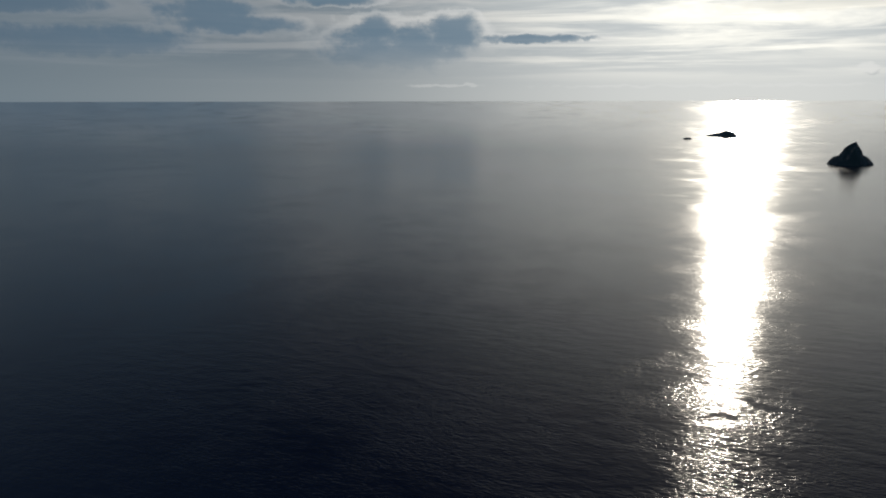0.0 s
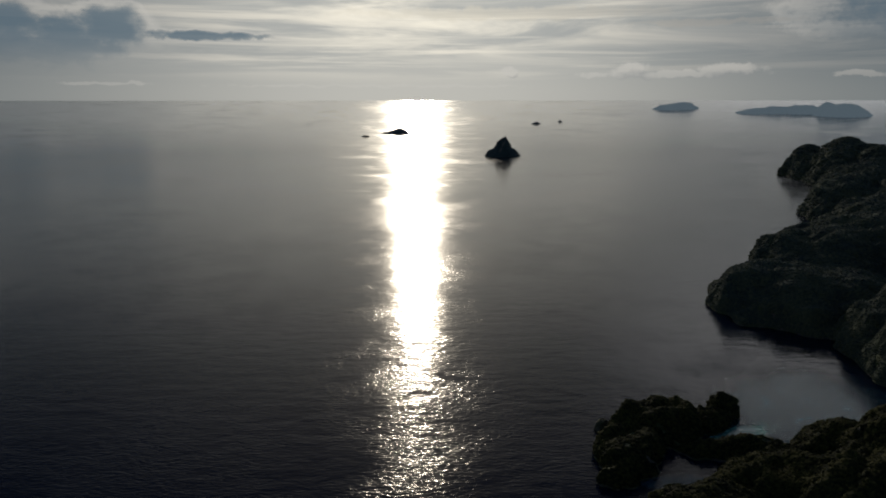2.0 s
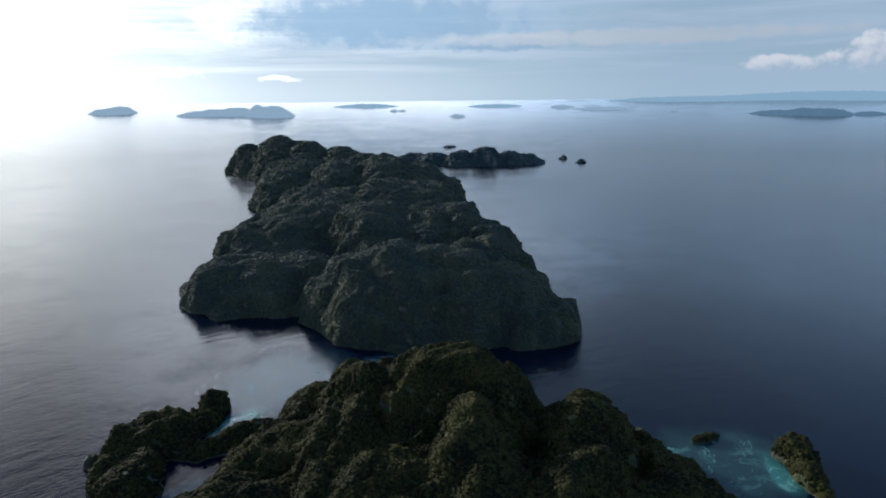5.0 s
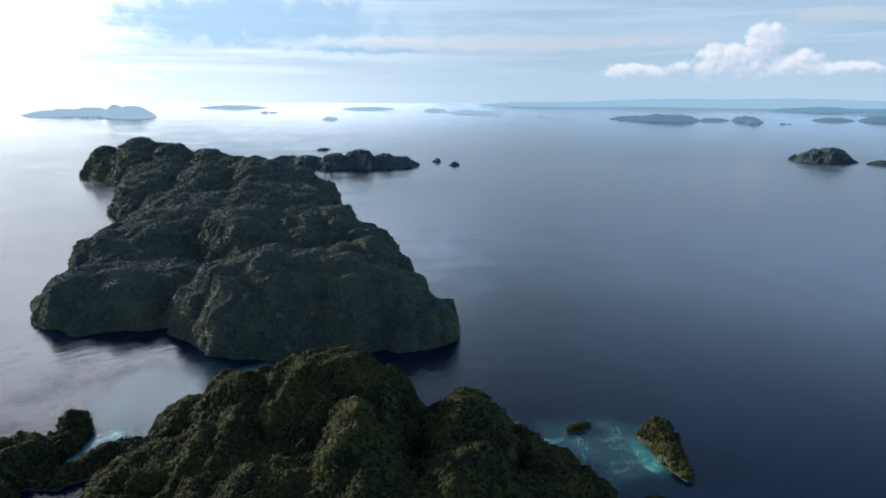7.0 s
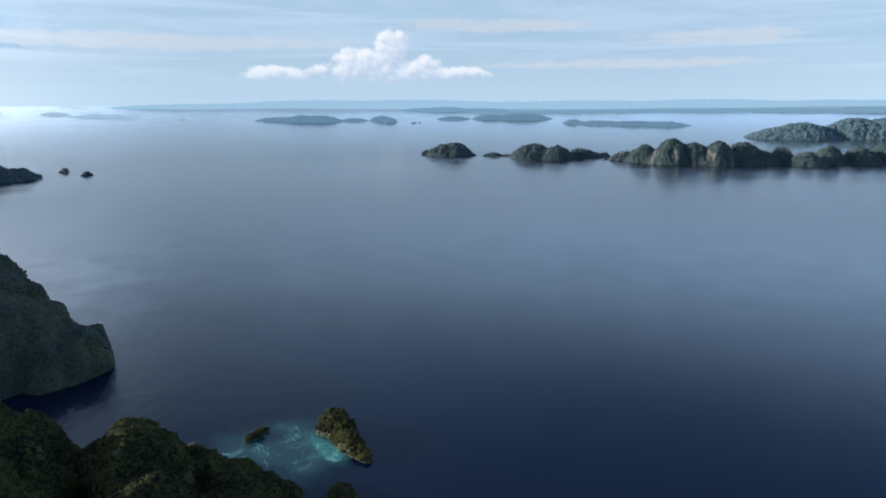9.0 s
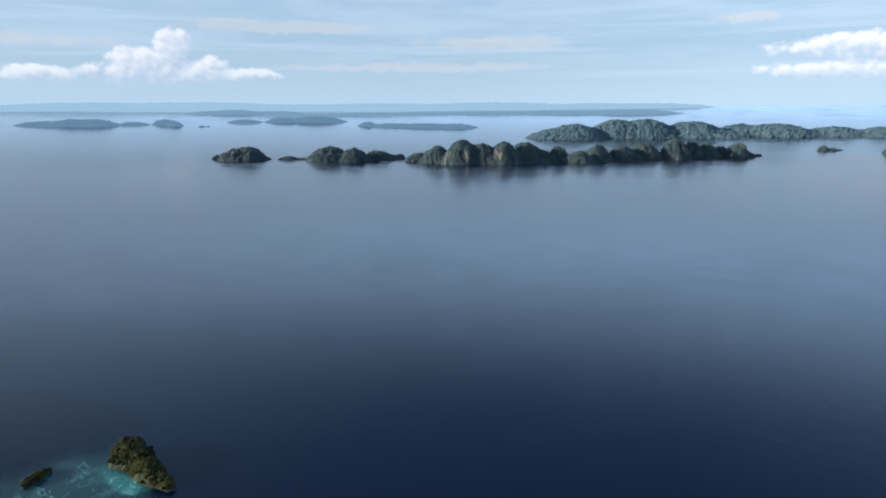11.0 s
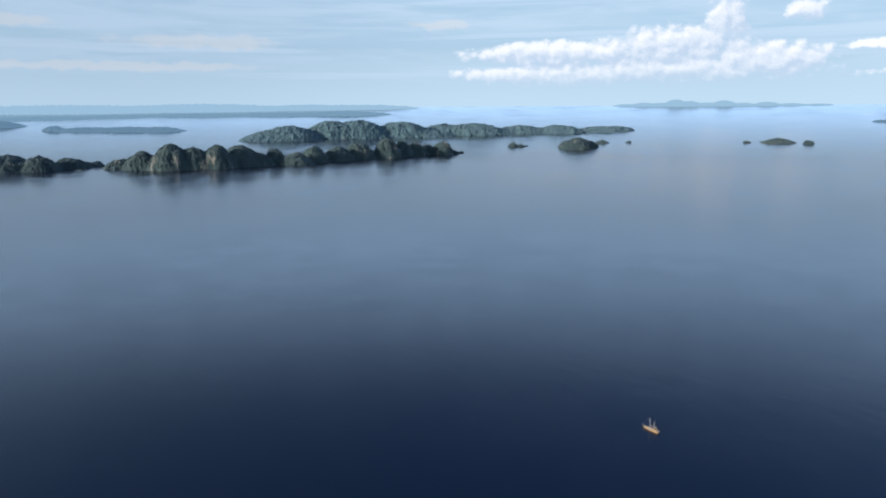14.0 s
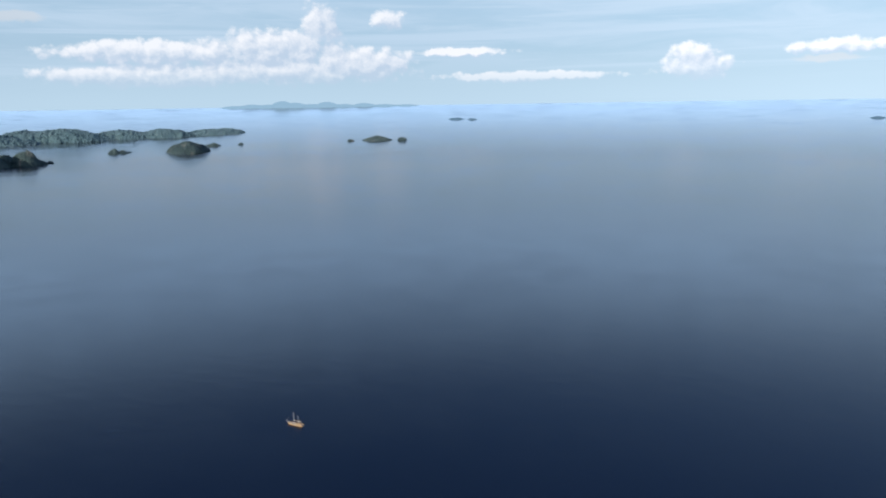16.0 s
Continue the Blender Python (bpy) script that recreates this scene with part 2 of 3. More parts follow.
    fresnel = t.node("ShaderNodeFresnel")
    fresnel.inputs["IOR"].default_value = 1.33
    t.put(fresnel.inputs["Normal"], level)
    both = t.node("ShaderNodeMixShader")
    t.put(both.inputs[0], fresnel.outputs[0]), t.put(both.inputs[1], b.outputs[0]), t.put(both.inputs[2], gloss.outputs[0])
    for node in t.t.nodes:
        if node.type == "OUTPUT_MATERIAL":
            t.put(node.inputs[0], both.outputs[0])
    return m


def shallow_material(name, sand, coral, cover):
    """Clear shallow water over sand and coral, fading out into the deep."""
    m, t, b = material(name)
    p = place(t)
    d = t.node("ShaderNodeAttribute", attribute_name="shoal").outputs["Fac"]
    spots = t.noise(p, 0.11, 6.0, 0.65, 0.8)
    streak = t.step(t.noise(t.stretch(p, (0.5, 1.3, 1.0), 35), 0.16, 5.0, 0.65, 1.5), 0.6, 0.68)
    floor_col = t.mix(t.step(spots, 0.5, 0.68), coral, sand)
    t.put(b.inputs["Base Color"], t.mix(t.math("MULTIPLY", streak, 0.8), floor_col, tuple(min(1.0, 1.9 * v) for v in sand[:3]) + (1,)))
    b.inputs["Roughness"].default_value, b.inputs["IOR"].default_value = 0.15, 1.33
    edge = t.math("ADD", d, t.math("MULTIPLY", t.math("SUBTRACT", t.noise(p, 0.07, 5.0, 0.6), 0.5), 0.9))
    t.put(b.inputs["Alpha"], t.math("MULTIPLY", t.step(edge, 0.05, 0.6), cover))
    t.put(b.inputs["Normal"], bump(t, t.noise(t.stretch(p, (1, 0.5, 1), 15), 0.5, 3.0, 0.6), 0.1))
    return m


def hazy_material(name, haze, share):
    """Plain backdrop of the land along the horizon, with haze painted in as emission."""
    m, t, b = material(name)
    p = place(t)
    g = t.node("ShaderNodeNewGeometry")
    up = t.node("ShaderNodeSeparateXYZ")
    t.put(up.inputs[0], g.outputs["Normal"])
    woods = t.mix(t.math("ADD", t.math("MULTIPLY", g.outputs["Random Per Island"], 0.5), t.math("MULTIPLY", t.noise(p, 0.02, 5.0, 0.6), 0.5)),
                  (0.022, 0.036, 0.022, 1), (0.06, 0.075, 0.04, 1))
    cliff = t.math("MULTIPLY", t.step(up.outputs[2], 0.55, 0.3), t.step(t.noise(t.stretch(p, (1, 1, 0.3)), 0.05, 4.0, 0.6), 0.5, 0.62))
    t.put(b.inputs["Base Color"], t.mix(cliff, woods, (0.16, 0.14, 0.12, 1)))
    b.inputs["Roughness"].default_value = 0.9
    haze_glow = t.node("ShaderNodeEmission")
    haze_glow.inputs[0].default_value = haze
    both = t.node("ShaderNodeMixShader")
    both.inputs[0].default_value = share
    t.put(both.inputs[1], b.outputs[0]), t.put(both.inputs[2], haze_glow.outputs[0])
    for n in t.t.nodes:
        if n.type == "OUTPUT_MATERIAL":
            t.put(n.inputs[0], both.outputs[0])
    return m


def offing_material(name, low, high, bare=1.0):
    """Woods and bare faces of the karst islands across the sound, tinted blue for haze."""
    m, t, b = material(name)
    g = t.node("ShaderNodeNewGeometry")
    p = g.outputs["Position"]
    up = t.node("ShaderNodeSeparateXYZ")
    t.put(up.inputs[0], g.outputs["Normal"])
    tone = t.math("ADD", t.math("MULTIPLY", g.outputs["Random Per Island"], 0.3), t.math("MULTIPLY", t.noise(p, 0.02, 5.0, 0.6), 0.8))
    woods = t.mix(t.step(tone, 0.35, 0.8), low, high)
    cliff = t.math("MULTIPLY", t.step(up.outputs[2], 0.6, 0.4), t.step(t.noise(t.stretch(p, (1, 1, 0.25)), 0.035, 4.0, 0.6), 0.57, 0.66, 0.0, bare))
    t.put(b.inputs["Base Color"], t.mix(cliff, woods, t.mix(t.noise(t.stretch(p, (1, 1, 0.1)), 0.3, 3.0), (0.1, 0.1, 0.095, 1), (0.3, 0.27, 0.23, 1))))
    b.inputs["Roughness"].default_value = 0.9
    # bluish sheen as a veil of haze over these islands
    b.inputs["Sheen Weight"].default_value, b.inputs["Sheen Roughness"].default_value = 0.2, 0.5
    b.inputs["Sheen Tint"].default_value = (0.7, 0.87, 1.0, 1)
    return m


def foliage_material(name, low, high, bare, haze_sheen=0.0):
    m, t, b = material(name)
    g = t.node("ShaderNodeNewGeometry")
    p = g.outputs["Position"]
    crown = t.node("ShaderNodeAttribute", attribute_name="crown_tone").outputs["Fac"]
    tone = t.math("ADD", t.math("MULTIPLY", crown, 0.4), t.math("MULTIPLY", t.noise(p, 0.04, 4.0, 0.6), 0.85))
    c = t.mix(t.step(tone, 0.4, 0.85), low, high)
    c = t.mix(t.step(t.noise(p, 0.13, 4.0, 0.6), 0.6, 0.76, 0.0, 0.45), c, bare)
    # leaves in clumps, the shade of the gaps between them painted dark
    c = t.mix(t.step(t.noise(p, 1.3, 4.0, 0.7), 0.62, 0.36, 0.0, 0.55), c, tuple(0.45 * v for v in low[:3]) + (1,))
    t.put(b.inputs["Base Color"], c)
    b.inputs["Roughness"].default_value = 0.85
    b.inputs["Specular IOR Level"].default_value = 0.06
    # sheen tinted blue, standing in for haze in front of the slope
    b.inputs["Sheen Weight"].default_value, b.inputs["Sheen Roughness"].default_value = haze_sheen, 0.6
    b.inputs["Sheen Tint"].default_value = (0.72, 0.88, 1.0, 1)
    # a crown is loose and scatters light like the slope that it stands on
    lie = t.node("ShaderNodeAttribute", attribute_name="lie").outputs["Vector"]
    soft = t.node("ShaderNodeMix", data_type="VECTOR")
    soft.inputs[0].default_value = 0.38
    t.put(soft.inputs[4], g.outputs["Normal"]), t.put(soft.inputs[5], lie)
    unit = t.node("ShaderNodeVectorMath", operation="NORMALIZE")
    t.put(unit.inputs[0], soft.outputs[1])
    t.put(b.inputs["Normal"], unit.outputs[0])
    thin = t.node("ShaderNodeBsdfTranslucent")
    t.put(thin.inputs[0], c), t.put(thin.inputs[1], unit.outputs[0])
    both = t.node("ShaderNodeMixShader")
    both.inputs[0].default_value = 0.2
    t.put(both.inputs[1], b.outputs[0]), t.put(both.inputs[2], thin.outputs[0])
    for n in t.t.nodes:
        if n.type == "OUTPUT_MATERIAL":
            t.put(n.inputs[0], both.outputs[0])
    return m


def rock_material():
    m, t, b = material("karst_rock")
    p = place(t)
    run = t.noise(t.stretch(p, (1, 1, 0.15)), 0.25, 5.0, 0.6)
    grain = t.noise(p, 0.6, 6.0, 0.65)
    green = t.step(t.noise(p, 0.09, 5.0, 0.65), 0.34, 0.56)
    c = t.mix(t.step(run, 0.35, 0.7), (0.035, 0.036, 0.034, 1), (0.15, 0.14, 0.12, 1))
    c = t.mix(green, c, t.mix(grain, (0.025, 0.04, 0.016, 1), (0.07, 0.09, 0.03, 1)))
    t.put(b.inputs["Base Color"], c)
    b.inputs["Roughness"].default_value = 0.9
    t.put(b.inputs["Normal"], bump(t, t.math("ADD", grain, run), 1.6))
    return m


SEA = sea_material()
ROCK = rock_material()
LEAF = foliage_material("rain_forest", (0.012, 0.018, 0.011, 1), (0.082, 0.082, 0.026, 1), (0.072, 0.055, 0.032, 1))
# forest colours lifted and blued to paint haze over the ridge
SLOPE = foliage_material("hazed_ridge_forest", (0.048, 0.066, 0.060, 1), (0.118, 0.130, 0.074, 1), (0.112, 0.100, 0.076, 1), 0.08)
# woods colours pulled towards teal, haze put into the base
OFFING = offing_material("hazed_offing_land", (0.017, 0.038, 0.046, 1), (0.040, 0.068, 0.068, 1))
# paler and bluer still, so the distance haze sits in the colour
BEYOND = offing_material("hazed_land_beyond", (0.058, 0.112, 0.14, 1), (0.085, 0.148, 0.170, 1), 0.25)
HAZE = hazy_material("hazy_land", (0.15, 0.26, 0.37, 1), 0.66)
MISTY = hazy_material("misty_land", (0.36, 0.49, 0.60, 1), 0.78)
FAINT = hazy_material("faint_hazed_land", (0.30, 0.45, 0.565, 1), 0.88)
DIM = hazy_material("dim_hazed_land", (0.19, 0.32, 0.43, 1), 0.75)
REEF = shallow_material("reef_water", (0.085, 0.22, 0.21, 1), (0.028, 0.075, 0.085, 1), 0.85)
SAND = shallow_material("sand_shoal", (0.22, 0.5, 0.45, 1), (0.07, 0.25, 0.25, 1), 0.9)
# shallow water, greyed to carry the bay's sky sheen in its colour
POOL = shallow_material("pool_water", (0.09, 0.21, 0.25, 1), (0.045, 0.12, 0.16, 1), 0.65)


# ---- noise for the ground forms ----
def lattice(x, y, seed):
    xi, yi = np.floor(x).astype(np.int64), np.floor(y).astype(np.int64)
    fx, fy = x - xi, y - yi

    def corner(i, j):
        n = (xi + i) * 374761393 + (yi + j) * 668265263 + seed * 974634777
        n = ((n ^ (n >> 13)) * 1274126177) & 0x7FFFFFFF
        a = (n ^ (n >> 16)) % 4096 * (2 * np.pi / 4096)
        return np.cos(a) * (fx - i) + np.sin(a) * (fy - j)
    u, v = fx * fx * fx * (fx * (fx * 6 - 15) + 10), fy * fy * fy * (fy * (fy * 6 - 15) + 10)
    a, b = corner(0, 0) * (1 - u) + corner(1, 0) * u, corner(0, 1) * (1 - u) + corner(1, 1) * u
    return (a * (1 - v) + b * v) * 1.4


def fbm(x, y, size, octaves, seed, billow=False):
    total, amp = 0.0, 1.0
    for o in range(octaves):
        n = lattice(x / size + 17.3 * o, y / size - 9.1 * o, seed + o)
        total = total + amp * (np.abs(n) * 2 - 0.5 if billow else n)
        size, amp = size / 2.07, amp * 0.5
    return total


RIM, SHORE = 4960.0, 2300.0


def sea_z(r):
    """The sheet of the sea: level out to SHORE, then lifted gently so that the horizon closes at RIM."""
    u = np.clip((np.asarray(r, float) - SHORE) / (RIM - SHORE), 0, 1)
    return (EYE - 1.5) * u ** 2.0


def reach(dep):
    """How far off the sea is seen at a depression in degrees."""
    r = np.linspace(SHORE * 0.05, RIM, 8000)
    return float(np.interp(-dep, -np.degrees(np.arctan2(EYE - sea_z(r), r)), r))


def polar(azimuth, r):
    return r * math.sin(radians(azimuth)), r * math.cos(radians(azimuth))


def ground(x, y, humps, blend, bumps, seed, rough=False):
    """Height over the sea of an island: blended humps (x, y, half length, half width, turn, height, steepness)."""
    size, amount, ledge = bumps if len(bumps) == 3 else (*bumps, 0.0)
    wx, wy = x + fbm(x, y, size * 0.7, 3, seed) * size * 0.16, y + fbm(x, y, size * 0.7, 3, seed + 40) * size * 0.16
    # flutes down the cliffs
    wx, wy = wx + fbm(x, y, size * 0.22, 2, seed + 20) * size * 0.04, wy + fbm(x, y, size * 0.22, 2, seed + 25) * size * 0.04
    acc = np.zeros_like(x)
    for cx, cy, a, b, turn, high, k in humps:
        c, s = math.cos(radians(turn)), math.sin(radians(turn))
        u, v = ((wx - cx) * c + (wy - cy) * s) / a, (-(wx - cx) * s + (wy - cy) * c) / b
        d = np.minimum(np.sqrt(u * u + v * v), 2.5)
        acc += np.exp(np.clip(high * (1 - d ** k), -40 * blend, 60 * blend) / blend)
    z = np.maximum(blend * np.log(acc + 1e-12), -8.0)
    if rough:
        return z
    if ledge:
        # limestone ledges: steep bands between gentler shelves
        q = z / ledge + fbm(x, y, size * 1.6, 3, seed + 60) * 0.9
        f = q - np.floor(q)
        z = z + ledge * 0.75 * (f * f * f * (f * (f * 6 - 15) + 10) - f) * np.clip(z / ledge, 0, 1)
    # sharp spurs where the amount is negative, rounded lumps where it is positive
    return z + fbm(x, y, size, 3, seed + 80, True) * amount * np.clip(z / (abs(amount) * 2.5), 0, 1)


def domes(x, y, z, cell, seed):
    """Overlapping round tree crowns on a jittered lattice: relief 0..1 and a tone for each crown."""
    x, y, z = x / cell, y / cell, z / cell
    xi, yi, zi = [np.floor(v).astype(np.int64) for v in (x, y, z)]
    best, tone = np.zeros_like(x), np.zeros_like(x)
    for i, j, k in itertools.product((-1, 0, 1), repeat=3):
        n = (xi + i) * 374761393 + (yi + j) * 668265263 + (zi + k) * 1440662683 + seed * 974634777
        n = ((n ^ (n >> 13)) * 1274126177) & 0x7FFFFFFF
        n = n ^ (n >> 15)
        jx, jy, jz, big = (n % 256) / 256, (n // 256 % 256) / 256, (n // 65536 % 256) / 256, (n // 16777216 % 128) / 128
        rad = 0.5 + 0.5 * big
        d = ((x - xi - i - jx) ** 2 + (y - yi - j - jy) ** 2 + (z - zi - k - jz) ** 2) / rad ** 2
        h = np.sqrt(np.clip(1 - d, 0, 1)) * rad
        tone = np.where(h > best, (n // 7 % 997) / 997, tone)
        best = np.maximum(best, h)
    return best, tone


def canopy(ob, humps, blend, bumps, seed, fine, crown, steep, leaf, bounds):
    """The closed roof of the forest: one rough sheet of crowns over the ground, torn open on bare rock."""
    a0, a1, r0, r1 = bounds
    na, nr = int((a1 - a0) / fine) + 2, int(math.log(r1 / r0) / radians(fine * 1.05)) + 2
    A, L = np.meshgrid(np.radians(np.linspace(a0, a1, na)), np.exp(np.linspace(math.log(r0), math.log(r1), nr)), indexing="ij")
    X, Y = (L * np.sin(A)).ravel(), (L * np.cos(A)).ravel()
    keep = ground(X, Y, humps, blend, bumps, seed, True) > -1.5
    Z = np.full(X.size, -9.0)
    tone = np.zeros(X.size)
    x, y = X[keep], Y[keep]
    z = ground(x, y, humps, blend, bumps, seed)
    e = 1.5
    gx, gy = [(ground(x + a, y + b, humps, blend, bumps, seed) - ground(x - a, y - b, humps, blend, bumps, seed)) / (2 * e) for a, b in ((e, 0), (0, e))]
    slope = np.hypot(gx, gy)
    big, tone_big = domes(x, y, z, crown, seed)
    small, tone_small = domes(x, y, z, crown * 0.5, seed + 1)
    leafy = fbm(x + 0.7 * z, y - 0.6 * z, crown * 0.3, 2, seed + 6)
    tall = np.clip(0.7 + fbm(x, y, 14.0, 3, seed + 9) * 1.2, 0.3, 1.25)
    roof = np.maximum(big * tall * crown * 0.35, small * crown * 0.2) + leafy * crown * 0.1
    bare = fbm(x + z, y - z, 11.0, 4, seed + 7) + np.clip((slope - steep) * 0.2, -0.2, 0.6) - 0.5
    shore = np.clip((z - 0.15) / 0.8, 0, 1)
    push = ((roof + 0.3) * shore - np.clip(bare * 12, 0, 1) * 3.0 - (1 - shore) * 1.2) / np.sqrt(1 + slope ** 2)
    X[keep] -= gx * push
    Y[keep] -= gy * push
    Z[keep] = z + push
    tone[keep] = np.where(big * tall * 0.35 > small * 0.2, tone_big, tone_small)
    idx = np.arange(X.size).reshape(na, nr)
    quads = np.stack([idx[:-1, :-1], idx[1:, :-1], idx[1:, 1:], idx[:-1, 1:]], -1).reshape(-1, 4)
    ground_z = np.full(X.size, 9e9)
    ground_z[keep] = z - 0.3
    quads = quads[(Z[quads] > ground_z[quads]).any(1) & (Z[quads] > -0.6).all(1)]
    used, inv = np.unique(quads, return_inverse=True)
    me = mesh_of("forest_canopy", np.stack([X, Y, Z + sea_z(np.hypot(X, Y))], 1)[used], inv.reshape(-1, 4), leaf)
    me.attributes.new("crown_tone", "FLOAT", "POINT").data.foreach_set("value", tone[used].astype(np.float32))
    lie = np.zeros((X.size, 3), np.float32)
    lie[:, 2] = 1
    lie[keep] = np.stack([-gx, -gy, np.ones_like(gx)], 1) / np.sqrt(1 + slope ** 2)[:, None]
    me.attributes.new("lie", "FLOAT_VECTOR", "POINT").data.foreach_set("vector", lie[used].ravel())
    wood = new("forest_canopy", me)
    wood.parent = ob
    tagged(wood, "closed canopy of dense dark green trees", kind="stuff")
    # single crowns that stand out of the canopy
    rng = np.random.default_rng(seed)
    far = np.hypot(x, y)
    swell = 1 + np.clip((far - 480) / 420, 0, 2.2)
    share = far ** 2 * np.sqrt(1 + slope ** 2) * radians(fine) ** 2 * 1.05 / (crown * 0.85 * swell) ** 2
    pick = np.flatnonzero((rng.random(x.size) < share) & (bare < 0) & (z > 0.8))
    n = pick.size
    ball_v, ball_f = PIP
    size = crown * (0.28 + 0.42 * rng.random(n) ** 2) * swell[pick]
    v = ball_v[None] * (1 + 0.15 * rng.standard_normal((n, len(ball_v), 1))) * size[:, None, None]
    v[:, :, 2] *= 0.75
    foot = np.stack([X[keep][pick], Y[keep][pick], Z[keep][pick] + sea_z(np.hypot(X[keep], Y[keep]))[pick] - size * 0.05], 1)
    me = mesh_of("tree_crowns", (v + foot[:, None]).reshape(-1, 3), (ball_f[None] + (np.arange(n) * len(ball_v))[:, None, None]).reshape(-1, 3), leaf)
    me.attributes.new("crown_tone", "FLOAT", "POINT").data.foreach_set("value", np.repeat(rng.random(n), len(ball_v)).astype(np.float32))
    me.attributes.new("lie", "FLOAT_VECTOR", "POINT").data.foreach_set("vector", np.repeat(lie[keep][pick], len(ball_v), 0).ravel())
    trees = new("tree_crowns", me)
    trees.parent = ob
    tagged(trees, "uneven single tree crowns above the canopy", kind="stuff")


def ball(level):
    bm = bmesh.new()
    bmesh.ops.create_icosphere(bm, subdivisions=level, radius=1)
    v, f = np.array([x.co[:] for x in bm.verts]), np.array([[x.index for x in face.verts] for face in bm.faces])
    bm.free()
    return v, f


PIP = ball(1)


def mesh_of(name, verts, faces, mat, smooth=True):
    me = bpy.data.meshes.new(name)
    faces = np.asarray(faces)
    n, k = faces.shape
    me.vertices.add(len(verts))
    me.vertices.foreach_set("co", np.asarray(verts, np.float32).ravel())
    me.loops.add(n * k)
    me.loops.foreach_set("vertex_index", faces.astype(np.int32).ravel())
    me.polygons.add(n)
    me.polygons.foreach_set("loop_start", np.arange(0, n * k, k, dtype=np.int32))
    me.update(calc_edges=True)
    me.polygons.foreach_set("use_smooth", np.full(n, smooth))
    me.materials.append(mat)
    me.validate()
    return me


GROUPS = {"karst_rock": "small rocks in the sound", "sea_rock": "rocks off the shore", "far_island": "far islands", "distant_land": "land on the horizon"}


def island(name, label, humps, blend, bumps, seed, fine, crowns=None, mat=None, leaf=None, category="island", steep=2.2):
    """A rocky island; fine: the grid's step in degrees; crowns: (radius, spacing) of its tree crowns."""
    ext = np.array([[h[0], h[1], max(h[2], h[3]) * 1.5] for h in humps])
    ang = np.degrees(np.arctan2(ext[:, 0], ext[:, 1])) % 360
    rad = np.hypot(ext[:, 0], ext[:, 1])
    half = np.degrees(np.arctan2(ext[:, 2], rad))
    a0, a1, r0, r1 = (ang - half).min(), (ang + half).max(), (rad - ext[:, 2]).min(), (rad + ext[:, 2]).max()
    r0 = max(r0, 120.0)
    na = int((a1 - a0) / fine) + 2
    nr = int(math.log(r1 / r0) / radians(fine * 1.3)) + 2
    A, L = np.meshgrid(np.radians(np.linspace(a0, a1, na)), np.exp(np.linspace(math.log(r0), math.log(r1), nr)), indexing="ij")
    X, Y = L * np.sin(A), L * np.cos(A)
    Z = ground(X, Y, humps, blend, bumps, seed)
    idx = np.arange(na * nr).reshape(na, nr)
    quads = np.stack([idx[:-1, :-1], idx[1:, :-1], idx[1:, 1:], idx[:-1, 1:]], -1).reshape(-1, 4)
    zf = Z.ravel()
    quads = quads[(zf[quads] > -0.5).any(1)]
    used, inv = np.unique(quads, return_inverse=True)
    base = sea_z(L).ravel()
    verts = np.stack([X.ravel(), Y.ravel(), np.maximum(zf, -2.0) + base], 1)[used]
    ob = new(name, mesh_of(name, verts, inv.reshape(-1, 4), mat or ROCK))
    tagged(ob, label, category, GROUPS.get(name, ""))
    if isinstance(crowns, tuple):
        canopy(ob, humps, blend, bumps, seed, crowns[0], crowns[1], steep, leaf or LEAF, (a0, a1, r0, r1))
    elif crowns:
        rng = np.random.default_rng(seed)
        parts_v, parts_f, count = [], [], 0
        for near, far, size, gap, (ball_v, ball_f) in crowns:
            pad = ext[:, 2].max()
            step = gap / 2
            xs, ys = np.arange(ext[:, 0].min() - pad, ext[:, 0].max() + pad, step), np.arange(ext[:, 1].min() - pad, ext[:, 1].max() + pad, step)
            gx, gy = [g.ravel() for g in np.meshgrid(xs, ys)]
            ok = (np.hypot(gx, gy) > near) & (np.hypot(gx, gy) <= far) & (ground(gx, gy, humps, blend, bumps, seed, True) > -2)
            gx, gy = gx[ok], gy[ok]
            gx, gy = gx + rng.uniform(-0.5, 0.5, gx.size) * step, gy + rng.uniform(-0.5, 0.5, gx.size) * step
            gz = ground(gx, gy, humps, blend, bumps, seed)
            ok = gz > 0.7
            gx, gy, gz = gx[ok], gy[ok], gz[ok]
            e = 1.0
            sl = np.hypot(ground(gx + e, gy, humps, blend, bumps, seed) - gz, ground(gx, gy + e, humps, blend, bumps, seed) - gz) / e
            bare = fbm(gx + gz, gy - gz, 9.0, 3, seed + 7) + np.clip((sl - steep) * 0.12, 0, 0.5) > 0.62
            ok = (rng.random(gx.size) < np.sqrt(1 + sl * sl) / 4) & ~bare
            gx, gy, gz = gx[ok], gy[ok], gz[ok]
            n = gx.size
            if not n:
                continue
            s = size * (0.65 + 0.9 * rng.random(n) ** 2)
            vary = 1 + 0.13 * rng.standard_normal((n, len(ball_v)))
            turn = rng.uniform(0, 6.283, n)
            c, sn = np.cos(turn)[:, None], np.sin(turn)[:, None]
            vx, vy, vz = ball_v[:, 0] * vary, ball_v[:, 1] * vary, ball_v[:, 2] * vary
            v = np.stack([(vx * c - vy * sn) * s[:, None] + gx[:, None], (vx * sn + vy * c) * s[:, None] + gy[:, None],
                          vz * (s * rng.uniform(0.35, 0.65, n))[:, None] + (gz + s * 0.05 + sea_z(np.hypot(gx, gy)))[:, None]], -1).reshape(-1, 3)
            parts_v.append(v)
